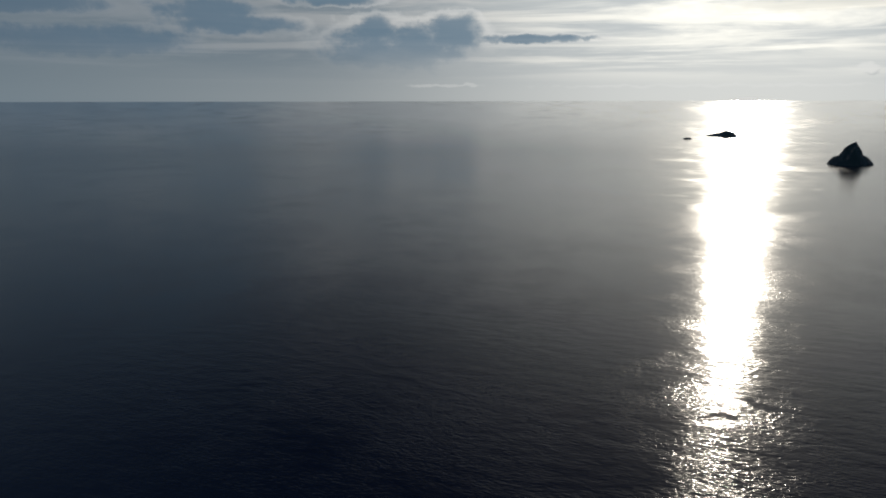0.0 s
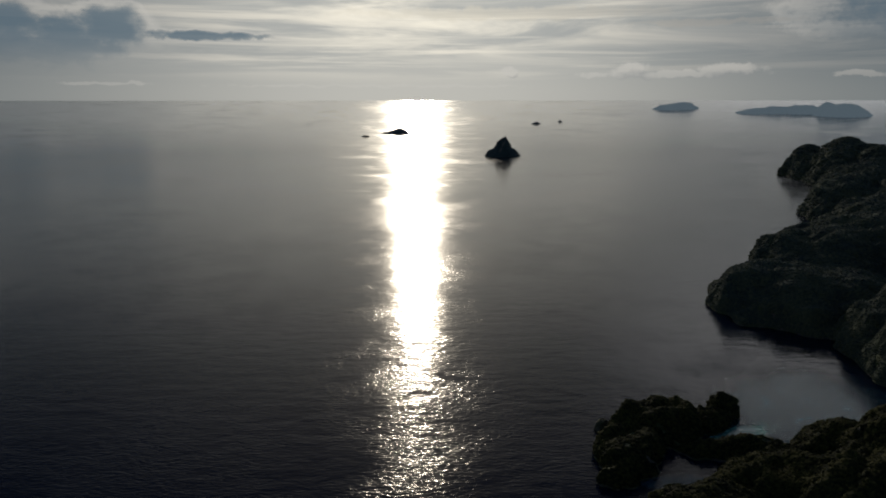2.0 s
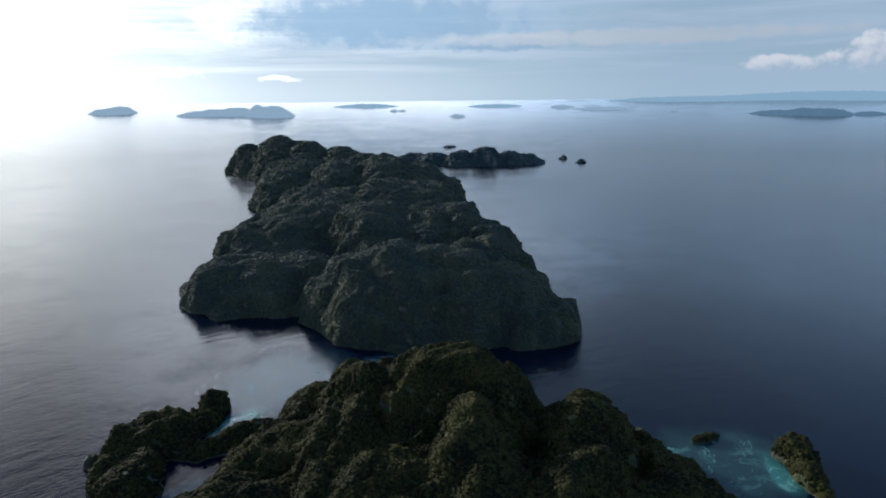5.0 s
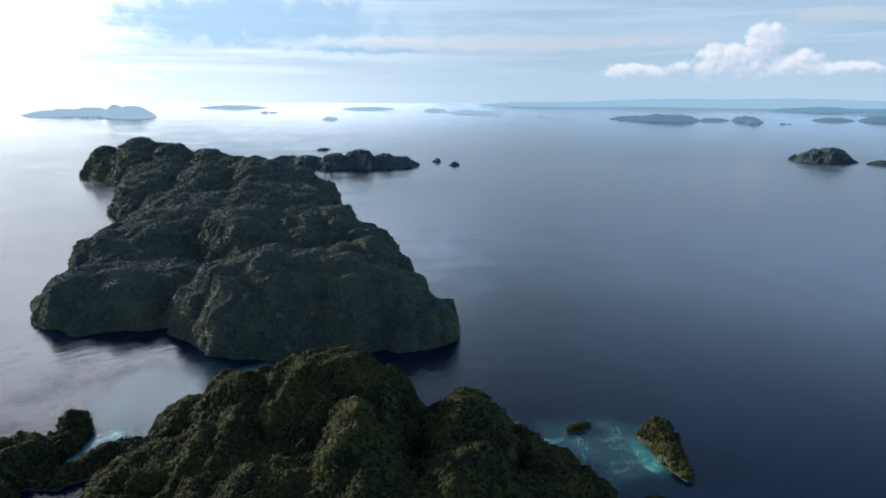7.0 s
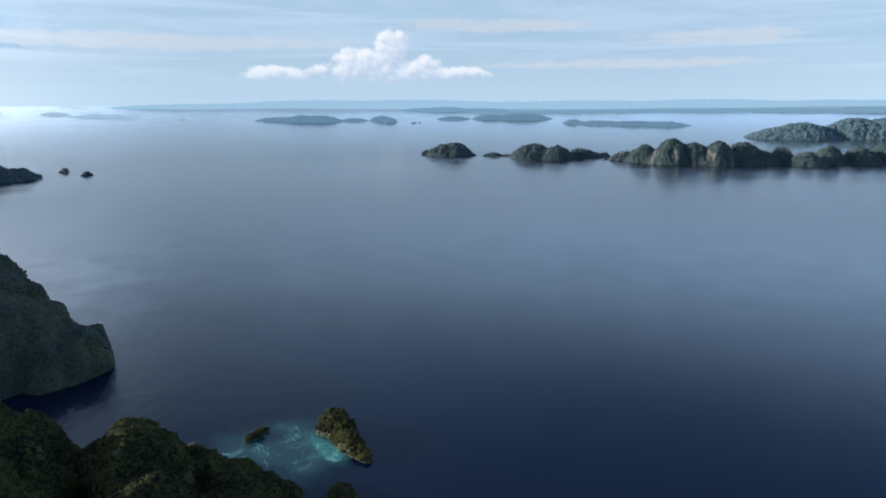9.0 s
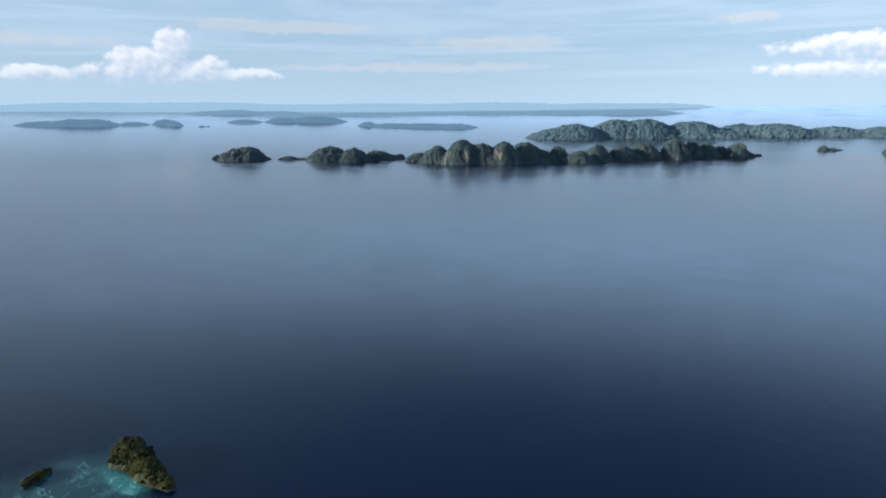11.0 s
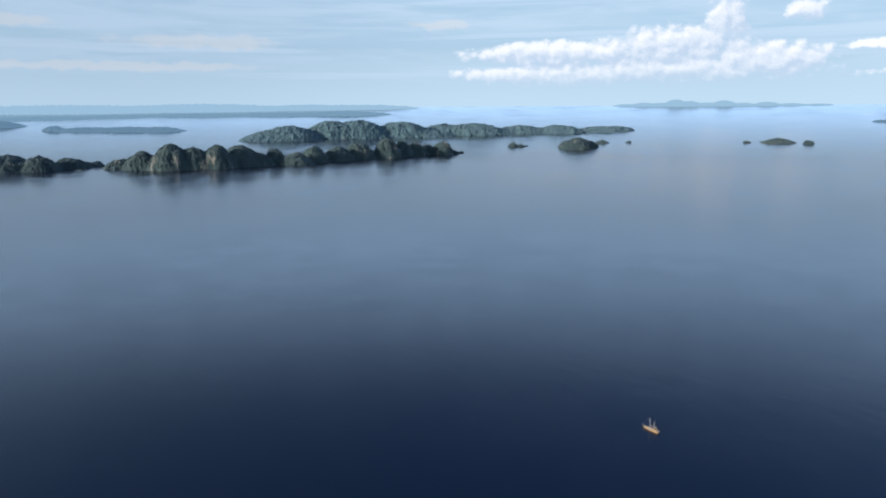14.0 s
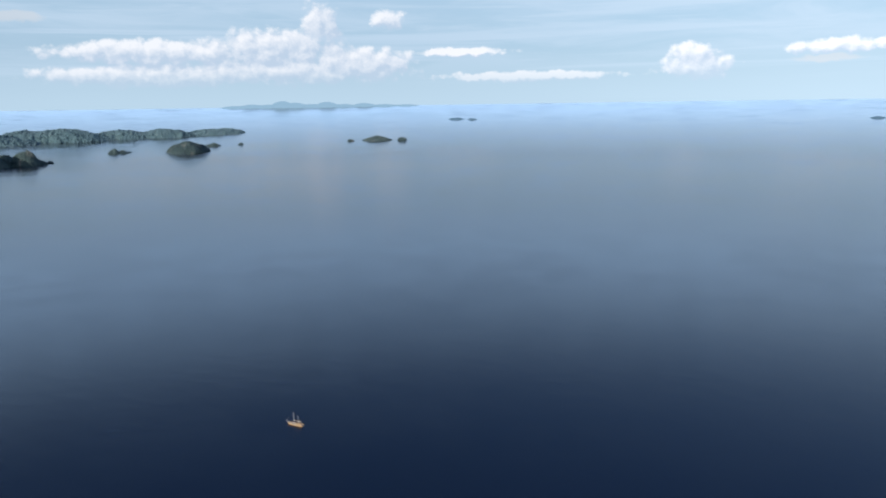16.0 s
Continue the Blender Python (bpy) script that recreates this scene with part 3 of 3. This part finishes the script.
            parts_f.append((ball_f[None] + (np.arange(n) * len(ball_v))[:, None, None]).reshape(-1, 3) + count)
            count += len(v)
        if parts_v:
            wood = new("forest_canopy", mesh_of("forest_canopy", np.concatenate(parts_v), np.concatenate(parts_f), leaf or LEAF))
            wood.parent = ob
            tagged(wood, "dense dark green tree crowns and shrubs", kind="stuff")
    return ob


# ---- the sea: one sheet to the horizon ----
def sea():
    seg = 256
    radii = [0.0, 60, 150, 300, 600, 1000, 1400, 1800] + list(np.linspace(SHORE, RIM, 70))
    bm = bmesh.new()
    rings = []
    for r in radii[1:]:
        rings.append([bm.verts.new((r * math.sin(2 * math.pi * i / seg), r * math.cos(2 * math.pi * i / seg), float(sea_z(r)))) for i in range(seg)])
    mid = bm.verts.new((0, 0, 0))
    for i in range(seg):
        bm.faces.new((mid, rings[0][(i + 1) % seg], rings[0][i]))
    for a, b in zip(rings, rings[1:]):
        for i in range(seg):
            j = (i + 1) % seg
            bm.faces.new((a[i], a[j], b[j], b[i]))
    for f in bm.faces:
        f.smooth = True
    me = bpy.data.meshes.new("water")
    bm.to_mesh(me)
    bm.free()
    me.materials.append(SEA)
    ob = new("water", me)
    tagged(ob, "calm deep blue sea with wind ripples", "sea", kind="structure")


sea()

# ---- the wooded island under the camera's turn, with its neck and lagoon ----
NEAR_CROWNS = (0.075, 1.55)     # step in degrees, crown spacing in metres
island("wooded_island", "steep jungle-covered limestone island with a narrow neck and lagoon", [
    (293, 117, 46, 56, 0, 47, 2.0), (291, 156, 38, 35, 0, 34, 2.2), (288, 186, 24, 24, 0, 16, 2.2),
    (286, 52, 40, 26, 0, 31.5, 3.0), (262, 4, 28, 26, 20, 13, 2.2), (284, 16, 42, 15, 45, 13, 2.6),
    (236, 110, 60, 66, 0, 21, 2.2), (235, 48, 52, 56, 0, 20, 2.2), (246, 176, 34, 26, -40, 14, 2.4),
    (252, 151, 64, 25, 18, 28, 1.7), (250, 90, 64, 27, 26, 39, 1.8), (240, 46, 58, 26, 8, 30, 1.8),
    (256, 205, 34, 11, -42, 8.5, 2.6), (237, 247, 20, 19, 0, 11.5, 5), (208, 234, 33, 15, 38, 9.5, 4.5), (188, 168, 40, 26, 20, 15, 2.5),
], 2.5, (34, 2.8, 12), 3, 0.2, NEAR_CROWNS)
island("knob_islet", "small dark rocky islet with shrubs beside the pale shoal", [
    (264, 241, 14, 9, 29, 6.5, 4), (278, 247, 8.5, 7.5, 0, 10, 4)], 1.2, (9, 2.0), 5, 0.1, (0.05, 1.8))
island("stack_islet", "leaning limestone stack with green scrub on a reef", [
    (330, -34.5, 12.5, 8.5, 15, 9.6, 4.5), (316, -38, 14, 7, 18, 7, 3), (303, -42, 8, 3.4, 18, 3.6, 2.5)], 2.2, (12, 1.1), 9, 0.09, (0.05, 1.7))
island("reef_islet", "low dark islet with shrubs on the reef", [(336, 4, 9, 2.8, -42, 2.4, 3)], 0.8, (6, 0.8), 11, 0.08, (0.05, 1.3))
island("shore_rock", "bushy boulder off the island's end", [(263, -28, 15, 6, -12, 4.6, 4)], 1.0, (6, 1.0), 12, 0.09, (0.05, 1.8), category="rock")
for x, y, s_, h in ((334, 34, 3.0, 1.6), (211, 260, 5.0, 5.0), (208, 246, 2.0, 2.0), (288, 247, 0.9, 1.0)):
    island("sea_rock", "small dark rock standing out of the sea", [(x, y, s_, s_ * 0.7, 30, h, 4)], 0.8, (4, 0.7), int(x), 0.06, category="rock")

# ---- the long ridge island across the channel: shelves by bearing, distance, half width in degrees, half depth, height, steepness ----
def shelf(azimuth, r, half, deep, high, steep):
    return (*polar(azimuth, r), r * radians(half), deep, -azimuth, high, steep)


RIDGE = [(49.6,600,3.4,56,27,3.0), (53.5,594,4.8,62,29,3.2), (57,596,3.2,56,30,2.8), (54,670,5.0,90,27,2.8),
         (51.9,755,2.3,110,36,2.6), (54.7,780,3.6,130,44,2.6), (58,790,4.4,130,49,2.5), (61,745,3.8,100,42,2.4),
         (60.8,522,4.3,70,47,2.8), (65,514,5.8,80,55,2.8), (69.5,510,5.4,76,54,2.8), (73.3,502,3.0,58,40,2.8), (76.1,490,2.3,42,24,3), (77.9,484,1.25,26,19,3.4), (57.6,525,2.2,46,26,2.4),
         (62,705,4.4,120,60,2.3), (66.3,695,4.2,120,58,2.3), (69.1,690,2.8,100,59,2.4), (71.4,645,2.4,96,48,2.6), (73.3,592,2.0,66,31,2.8),
         (53.9,1180,1.7,120,44,2.8), (55.4,1190,2.2,130,50,2.6), (57.8,1120,2.8,170,38,2.4),
         (58,950,5.4,180,45,2.4), (63,950,5.4,190,54,2.4), (66.2,950,3.8,170,51,2.5),
         (59.2,1190,3.4,170,63,2.3), (63,1165,3.6,170,74,2.2), (65.8,1140,2.8,150,60,2.4), (67.8,1110,1.5,110,40,2.8),
         (54.7,1700,2.6,220,83,2.2), (52.3,1790,1.7,170,58,2.4), (56.8,1620,2.4,220,74,2.2), (59.4,1500,2.6,200,67,2.2), (61.2,1400,2.3,200,60,2.3), (56,1420,3.2,220,50,2.3)]
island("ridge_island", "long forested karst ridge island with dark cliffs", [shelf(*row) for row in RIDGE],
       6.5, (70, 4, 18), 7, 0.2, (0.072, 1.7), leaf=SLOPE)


# ---- islands farther off: knolls by bearing, depression of foot and of top, half width, all in degrees ----
def knoll(azimuth, foot, top, half, steep=2.0):
    r = reach(foot)
    w = r * radians(half) * 1.5
    deep = min(w, 80.0)
    rc = r + deep * 1.1
    high = EYE - float(sea_z(rc)) - rc * math.tan(radians(top))
    return (*polar(azimuth, rc), w, deep, -azimuth, high, steep)


def knolls(name, label, rows, seed, fine=0.05, crowns=None, mat=None, size=34.0, amount=3.5, blend=9.0, category="island"):
    humps = [knoll(*row) for row in rows]
    low = min(h[5] for h in humps)
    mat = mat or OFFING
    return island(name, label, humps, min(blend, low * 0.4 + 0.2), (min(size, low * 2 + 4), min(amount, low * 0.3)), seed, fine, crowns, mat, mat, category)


WOODS = [(0, 3400, 2.2, 3.8, PIP)]
GROVE = [(0, 3400, 2.0, 3.4, PIP)]
K, KR = "wooded karst islet with bare cliff faces", "small wooded rock in the open sea"
knolls("karst_rock", KR, [(103.89, 3.94, 3.65, 0.23)], 21, category="rock", crowns=GROVE)
knolls("karst_islet", "round-topped wooded karst islet", [(105.19, 4.10, 3.20, 0.85), (106.28, 4.14, 3.06, 1.03)], 22, crowns=WOODS)
knolls("karst_rock", KR, [(107.55, 4.05, 3.84, 0.28)], 23, category="rock", crowns=GROVE)
knolls("karst_islet", "low wooded islet with a small hump at its tail", [(109.28, 4.14, 3.80, 0.57), (110.27, 4.12, 3.95, 0.37), (109.77, 4.15, 4.07, 0.58)], 24, crowns=GROVE)
knolls("karst_islet", K, [(112.51, 4.35, 3.10, 1.36), (114.38, 4.39, 3.26, 0.95), (116.25, 4.30, 3.46, 0.96), (117.35, 4.18, 3.83, 0.62), (118.06, 4.11, 3.71, 0.26)], 25, crowns=WOODS)
knolls("karst_rock", KR, [(116.86, 4.40, 4.31, 0.26)], 26, category="rock", crowns=GROVE)
knolls("karst_island", "row of wooded karst domes with bare pale cliffs", [
    (119.55, 4.40, 3.68, 0.80), (121.12, 4.55, 3.16, 0.99), (123.05, 4.66, 2.64, 1.18), (124.73, 4.63, 2.92, 0.91), (126.42, 4.64, 2.79, 1.00),
    (128.15, 4.55, 2.80, 1.10), (129.61, 4.51, 3.47, 0.73), (130.71, 4.42, 3.20, 0.64), (132.35, 4.50, 3.56, 0.91), (133.75, 4.36, 3.06, 0.90),
    (135.64, 4.26, 3.05, 0.90), (137.20, 4.16, 2.78, 1.06), (139.54, 4.08, 2.50, 0.87), (140.72, 3.98, 2.66, 0.69), (141.80, 3.92, 2.74, 0.69),
    (142.74, 3.82, 2.95, 0.51), (143.97, 3.84, 2.76, 0.67)], 27, crowns=WOODS)
knolls("long_island", "long low green island behind the karst row, tinted blue for haze", [
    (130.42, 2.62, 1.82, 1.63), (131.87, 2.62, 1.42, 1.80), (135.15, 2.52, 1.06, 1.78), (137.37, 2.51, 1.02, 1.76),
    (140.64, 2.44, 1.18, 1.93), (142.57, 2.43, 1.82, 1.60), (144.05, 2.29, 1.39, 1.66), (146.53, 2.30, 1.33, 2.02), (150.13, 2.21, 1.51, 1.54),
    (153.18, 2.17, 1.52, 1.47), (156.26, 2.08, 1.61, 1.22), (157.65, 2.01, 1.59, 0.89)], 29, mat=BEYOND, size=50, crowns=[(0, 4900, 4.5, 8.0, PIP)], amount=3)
knolls("karst_islet", K, [(154.69, 3.43, 2.47, 0.94), (153.75, 3.3, 2.75, 0.4), (155.62, 3.3, 2.75, 0.5)], 30, crowns=WOODS)
for i, row in enumerate([(144.88, 3.78, 3.48, 0.29), (145.42, 3.69, 3.51, 0.17), (149.61, 3.22, 2.85, 0.31), (150.20, 3.21, 2.96, 0.23), (150.59, 3.16, 3.08, 0.16), (158.59, 2.85, 2.69, 0.14), (156.55, 2.92, 2.67, 0.4), 
                         (77.17, 4.64, 4.32, 0.23), (78.54, 4.95, 4.64, 0.27), (68.08, 3.71, 3.49, 0.35), (18.90, 2.87, 2.74, 0.20),
                         (32.47, 1.87, 1.70, 0.25), (34.33, 1.68, 1.55, 0.12), (167.01, 2.78, 2.60, 0.18), (171.14, 2.81, 2.50, 0.27)]):
    knolls("karst_rock", KR, [row], 60 + i, category="rock", crowns=GROVE)
knolls("karst_islet", "flat wooded islet with two low humps", [(169.15, 2.82, 2.42, 0.81)], 31, crowns=GROVE)
knolls("cone_islet", "dark steep cone-shaped rock islet", [(29.7, 4.5, 3.7, 0.85, 2.4), (29.95, 4.48, 2.85, 0.55, 2.2), (30.4, 4.42, 3.75, 0.6, 2.4)], 32, crowns=GROVE, amount=2, blend=4)
knolls("karst_islet", "low dark islet in the sun's glitter", [(21.08, 2.67, 2.42, 0.63, 2), (21.67, 2.66, 2.20, 0.51, 2)], 33)
knolls("back_island", "wooded karst island behind the ridge island", [
    (65.30, 4.97, 4.08, 1.31), (66.83, 5.09, 4.05, 1.06), (69.05, 5.21, 3.94, 1.17), (70.93, 5.23, 3.60, 1.18), (72.88, 5.19, 4.01, 1.09),
    (74.16, 5.11, 4.23, 0.91), (75.0, 5.00, 4.51, 0.5)], 34, crowns=WOODS)

# ---- hazy islands and land towards the horizon, their haze glowing from the material ----
F = "far low island, pale blue from glowing haze colour"
for i, rows in enumerate([
        [(115.51, 1.57, 1.18, 0.52), (117.46, 1.68, 1.33, 1.31), (120.09, 1.74, 1.34, 1.78), (122.53, 1.79, 1.40, 1.25)],
        [(106.12, 1.27, 0.94, 0.93), (109.08, 1.26, 0.80, 1.05), (111.52, 1.28, 0.73, 1.67), (112.35, 1.29, 1.12, 0.92)],
        [(92.42, 1.29, 0.95, 1.26), (94.30, 1.36, 0.81, 1.48), (95.74, 1.39, 0.84, 1.13)], [(98.23, 1.36, 1.07, 0.79)],
        [(100.41, 1.34, 0.89, 0.69), (101.10, 1.41, 1.00, 0.38)], [(102.94, 1.47, 1.35, 0.18)], [(103.41, 1.46, 1.38, 0.11)],
        [(68.72, 1.33, 1.07, 0.44)], [(175.50, 1.23, 1.05, 0.45)], [(176.76, 1.25, 1.11, 0.27)], [(205.6, 1.36, 1.2, 0.35)],
        [(48.49, 1.03, 0.65, 0.90), (50.07, 1.00, 0.46, 1.43), (51.68, 1.01, 0.34, 1.25), (53.15, 1.14, 0.14, 0.60), (54.27, 1.19, 0.22, 1.15), (55.16, 1.07, 0.67, 0.54)],
        [(42.47, 0.77, 0.33, 0.80), (43.45, 0.72, 0.13, 0.79)], [(85.40, 0.99, 0.82, 0.26)], [(80.04, 0.88, 0.62, 1.70)], [(76.98, 0.71, 0.45, 0.67)],
        [(63.69, 0.81, 0.64, 0.25)], [(64.32, 0.81, 0.68, 0.26)]]):
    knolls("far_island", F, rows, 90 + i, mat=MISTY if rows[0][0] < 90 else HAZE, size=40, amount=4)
for i, rows in enumerate([
        [(110.72, 0.90, 0.56, 2.07), (114.91, 0.79, 0.53, 2.58), (120.12, 0.73, 0.51, 2.66), (125.47, 0.70, 0.43, 2.70), (131.31, 0.71, 0.40, 3.13), (136.21, 0.71, 0.32, 2.63)],
        [(100.12, 0.34, -0.12, 4.35), (107.55, 0.42, -0.20, 5.69), (116.64, 0.41, -0.24, 6.15), (125.47, 0.35, -0.27, 5.39), (133.54, 0.27, -0.17, 3.98), (138.39, 0.23, -0.12, 2.59)],
        [(158.3, 0.12, -0.10, 0.7), (159.6, 0.12, -0.20, 0.7), (160.8, 0.12, -0.18, 0.7), (161.9, 0.12, -0.42, 0.7), (162.9, 0.12, -0.30, 0.7), (164.1, 0.12, -0.18, 0.7), (165.3, 0.12, -0.33, 0.7), (166.6, 0.12, -0.15, 0.7), (168.2, 0.12, -0.20, 0.7), (169.8, 0.12, -0.10, 0.7), (171.5, 0.12, -0.05, 0.7)],
        [(104.13, 0.58, 0.30, 1.60), (105.56, 0.60, 0.22, 1.39), (108.29, 0.58, 0.35, 1.63)], [(71.70, 0.59, 0.33, 1.47)], [(61.48, 0.51, 0.21, 1.76)],
        [(87.22, 0.29, -0.10, 4.72), (95.66, 0.26, -0.35, 5.49), (103.37, 0.22, -0.35, 4.88)]]):
    knolls("distant_land", "faint land on the horizon, blue from painted haze", rows, 120 + i, mat=DIM if rows[0][1] > 0.45 and rows[0][0] > 90 else FAINT, size=26, amount=5)


# ---- shoals ----
def shoal(name, label, x, y, a, b, turn, mat, lift):
    rings, seg = 7, 48
    me_v, me_f, shade = [(x, y, lift)], [], [1.0]
    c, s = math.cos(radians(turn)), math.sin(radians(turn))
    for k in range(1, rings + 1):
        for i in range(seg):
            u, v = a * k / rings * math.cos(2 * math.pi * i / seg), b * k / rings * math.sin(2 * math.pi * i / seg)
            me_v.append((x + u * c - v * s, y + u * s + v * c, lift))
            shade.append(1 - k / rings)
    for i in range(seg):
        me_f.append((0, 1 + i, 1 + (i + 1) % seg))
        for k in range(rings - 1):
            p, q = 1 + k * seg, 1 + (k + 1) * seg
            me_f.append((p + i, q + i, q + (i + 1) % seg, p + (i + 1) % seg))
    me = bpy.data.meshes.new(name)
    me.from_pydata(me_v, [], me_f)
    me.attributes.new("shoal", "FLOAT", "POINT").data.foreach_set("value", shade)
    me.materials.append(mat)
    return tagged(new(name, me), label, "shoal", kind="structure")


shoal("reef_flat", "turquoise reef flat with coral patches", 312, -2, 58, 44, -30, REEF, 0.05)
shoal("sand_bar", "pale sand under shallow water", 314, -28, 27, 8, 20, SAND, 0.10)
shoal("shallow_pool", "pale turquoise pool behind the neck", 270, 226, 26, 11, 0, SAND, 0.07)
# green shelf, spread wider to paint the bay's bright reflection
shoal("shallow_shelf", "faint green shelf along the channel, widened to brighten the bay", 322, 236, 74, 48, 20, POOL, 0.05)
shoal("shallow_shelf", "faint green shelf under the ridge", 372, 190, 26, 22, 0, POOL, 0.05)
shoal("lagoon", "small pale lagoon inside the neck", 214, 199, 34, 13, -32, POOL, 0.05)


# ---- the anchored sailing boat ----
def part(name, bm, mat, parent, label=""):
    me = bpy.data.meshes.new(name)
    bm.normal_update()
    bm.to_mesh(me)
    bm.free()
    me.materials.append(mat)
    ob = new(name, me)
    ob.parent = parent
    return tagged(ob, label)


def plain(name, colour, rough, metal=0.0):
    m, t, b = material(name)
    tone = t.noise(place(t), 1.5, 4.0, 0.6)
    t.put(b.inputs["Base Color"], t.mix(tone, tuple(c * 0.8 for c in colour) + (1,), tuple(colour) + (1,)))
    b.inputs["Roughness"].default_value, b.inputs["Metallic"].default_value = rough, metal
    return m


PAINT, TEAK, SPAR = plain("varnished_hull", (0.46, 0.30, 0.15), 0.4), plain("pale_teak", (0.5, 0.42, 0.33), 0.6), plain("pale_spar", (0.55, 0.52, 0.48), 0.45)
GLASS, CANVAS = plain("dark_window", (0.02, 0.025, 0.03), 0.15), plain("tan_canvas", (0.5, 0.33, 0.18), 0.85)


def loft(sections, cap=True):
    bm = bmesh.new()
    loops = [[bm.verts.new(v) for v in ring] for ring in sections]
    n = len(loops[0])
    for a, b in zip(loops, loops[1:]):
        for i in range(n):
            bm.faces.new((a[i], a[(i + 1) % n], b[(i + 1) % n], b[i]))
    if cap:
        bm.faces.new(loops[0][::-1]), bm.faces.new(loops[-1])
    bmesh.ops.recalc_face_normals(bm, faces=bm.faces)
    return bm


def rod(a, b, r0, r1, n=8):
    a, b = Vector(a), Vector(b)
    q = (b - a).to_track_quat("Z", "Y")
    return loft([[p + q @ Vector((r * math.cos(6.2832 * i / n), r * math.sin(6.2832 * i / n), 0)) for i in range(n)] for p, r in ((a, r0), (b, r1))])


def block(x0, x1, y, z0, z1, taper=0.92, bevel=0.06):
    bm = loft([[(x0, -y, z0), (x1, -y, z0), (x1, y, z0), (x0, y, z0)],
               [(x0 + 0.08, -y * taper, z1), (x1 - 0.08, -y * taper, z1), (x1 - 0.08, y * taper, z1), (x0 + 0.08, y * taper, z1)]])
    bmesh.ops.bevel(bm, geom=list(bm.edges), offset=bevel, segments=2, affect="EDGES", profile=0.5)
    return bm


def sailing_boat():
    boat = new("sailing_boat")
    tagged(boat, "tan two-masted wooden sailing boat at anchor on open water", "boat")
    length, beam = 10.6, 2.5
    sections, decks = [], []
    for k in range(15):
        u = k / 14
        x = -length / 2 + length * u
        half = beam / 2 * (0.72 + 0.28 * math.sin(min(u / 0.45, 1) * math.pi / 2)) * (1 - max(0, (u - 0.45) / 0.55) ** 2.2) + 0.03
        rail = 0.9 + 0.5 * abs(u - 0.4) ** 1.6 * (1.9 if u > 0.4 else 1.2)
        keel = -0.5 if u < 0.85 else -0.5 + (u - 0.85) / 0.15 * 0.9
        sections.append([(x, -half, rail), (x, -half * 0.95, rail * 0.45), (x, -half * 0.55, keel * 0.6), (x, 0, keel),
                         (x, half * 0.55, keel * 0.6), (x, half * 0.95, rail * 0.45), (x, half, rail), (x, half * 0.9, rail - 0.22), (x, -half * 0.9, rail - 0.22)])
        decks.append((x, half * 0.9, rail - 0.2))
    hull = part("hull", loft(sections), PAINT, boat, "varnished golden brown hull")
    part("rub_rail", loft([[(x, s * (w / 0.9 + 0.03), z + 0.1), (x, s * (w / 0.9 + 0.03), z + 0.2), (x, s * (w / 0.9 - 0.06), z + 0.2)] for s in (1,) for x, w, z in decks]), TEAK, hull, "varnished rail")
    part("rub_rail", loft([[(x, -w / 0.9 - 0.03, z + 0.1), (x, -w / 0.9 - 0.03, z + 0.2), (x, -w / 0.9 + 0.06, z + 0.2)] for x, w, z in decks]), TEAK, hull)
    part("deck", loft([[(x, -w, z), (x, w, z), (x, w, z + 0.03), (x, -w, z + 0.03)] for x, w, z in decks]), TEAK, boat, "weathered teak deck")
    house = part("deckhouse", block(-3.9, -0.9, 0.75, 0.65, 1.55), PAINT, boat)
    for y in (0.86, -0.86):
        for x in (-3.3, -2.4, -1.5):
            part("window", block(x, x + 0.55, 0.02, 1.1, 1.4, 1.0, 0.005), GLASS, house).location.y = y * 0.85
    part("roof", block(-4.3, -2.2, 0.85, 1.55, 1.65, 0.98, 0.03), CANVAS, boat, "tan canvas awning")
    part("hatch", block(0.2, 1.5, 0.4, 0.7, 1.0, 0.9, 0.03), TEAK, boat)
    part("bowsprit", rod((length / 2 - 0.7, 0, 1.45), (length / 2 + 1.7, 0, 2.0), 0.09, 0.05), SPAR, boat)
    for x, top in ((1.1, 8.2), (-1.9, 7.0)):
        mast = part("mast", rod((x, 0, 0.8), (x - 0.12, 0, top), 0.085, 0.05), SPAR, boat)
        part("boom", rod((x - 0.1, 0, 2.75), (x - 2.5, 0, 2.95), 0.06, 0.05), SPAR, mast)
        part("furled_sail", rod((x - 0.2, 0, 2.95), (x - 2.4, 0, 3.12), 0.12, 0.08), CANVAS, mast, "furled tan sail")
        part("spreader", rod((x - 0.08, -0.7, top * 0.66), (x - 0.08, 0.7, top * 0.66), 0.035, 0.035, 6), SPAR, mast)
        for y in (-1.2, 1.2):
            part("shroud", rod((x - 0.1, y, 1.1), (x - 0.1, 0, top - 0.3), 0.012, 0.012, 5), SPAR, mast)
    part("forestay", rod((length / 2 + 1.6, 0, 2.0), (1.0, 0, 8.0), 0.012, 0.012, 5), SPAR, boat)
    part("rudder", block(-4.95, -4.6, 0.05, -0.5, 0.9, 1.0, 0.01), TEAK, boat)
    boat.matrix_world = pose(110.2, -328.2, 0, 0, 0, -17) @ Matrix.Scale(0.84, 4)


sailing_boat()
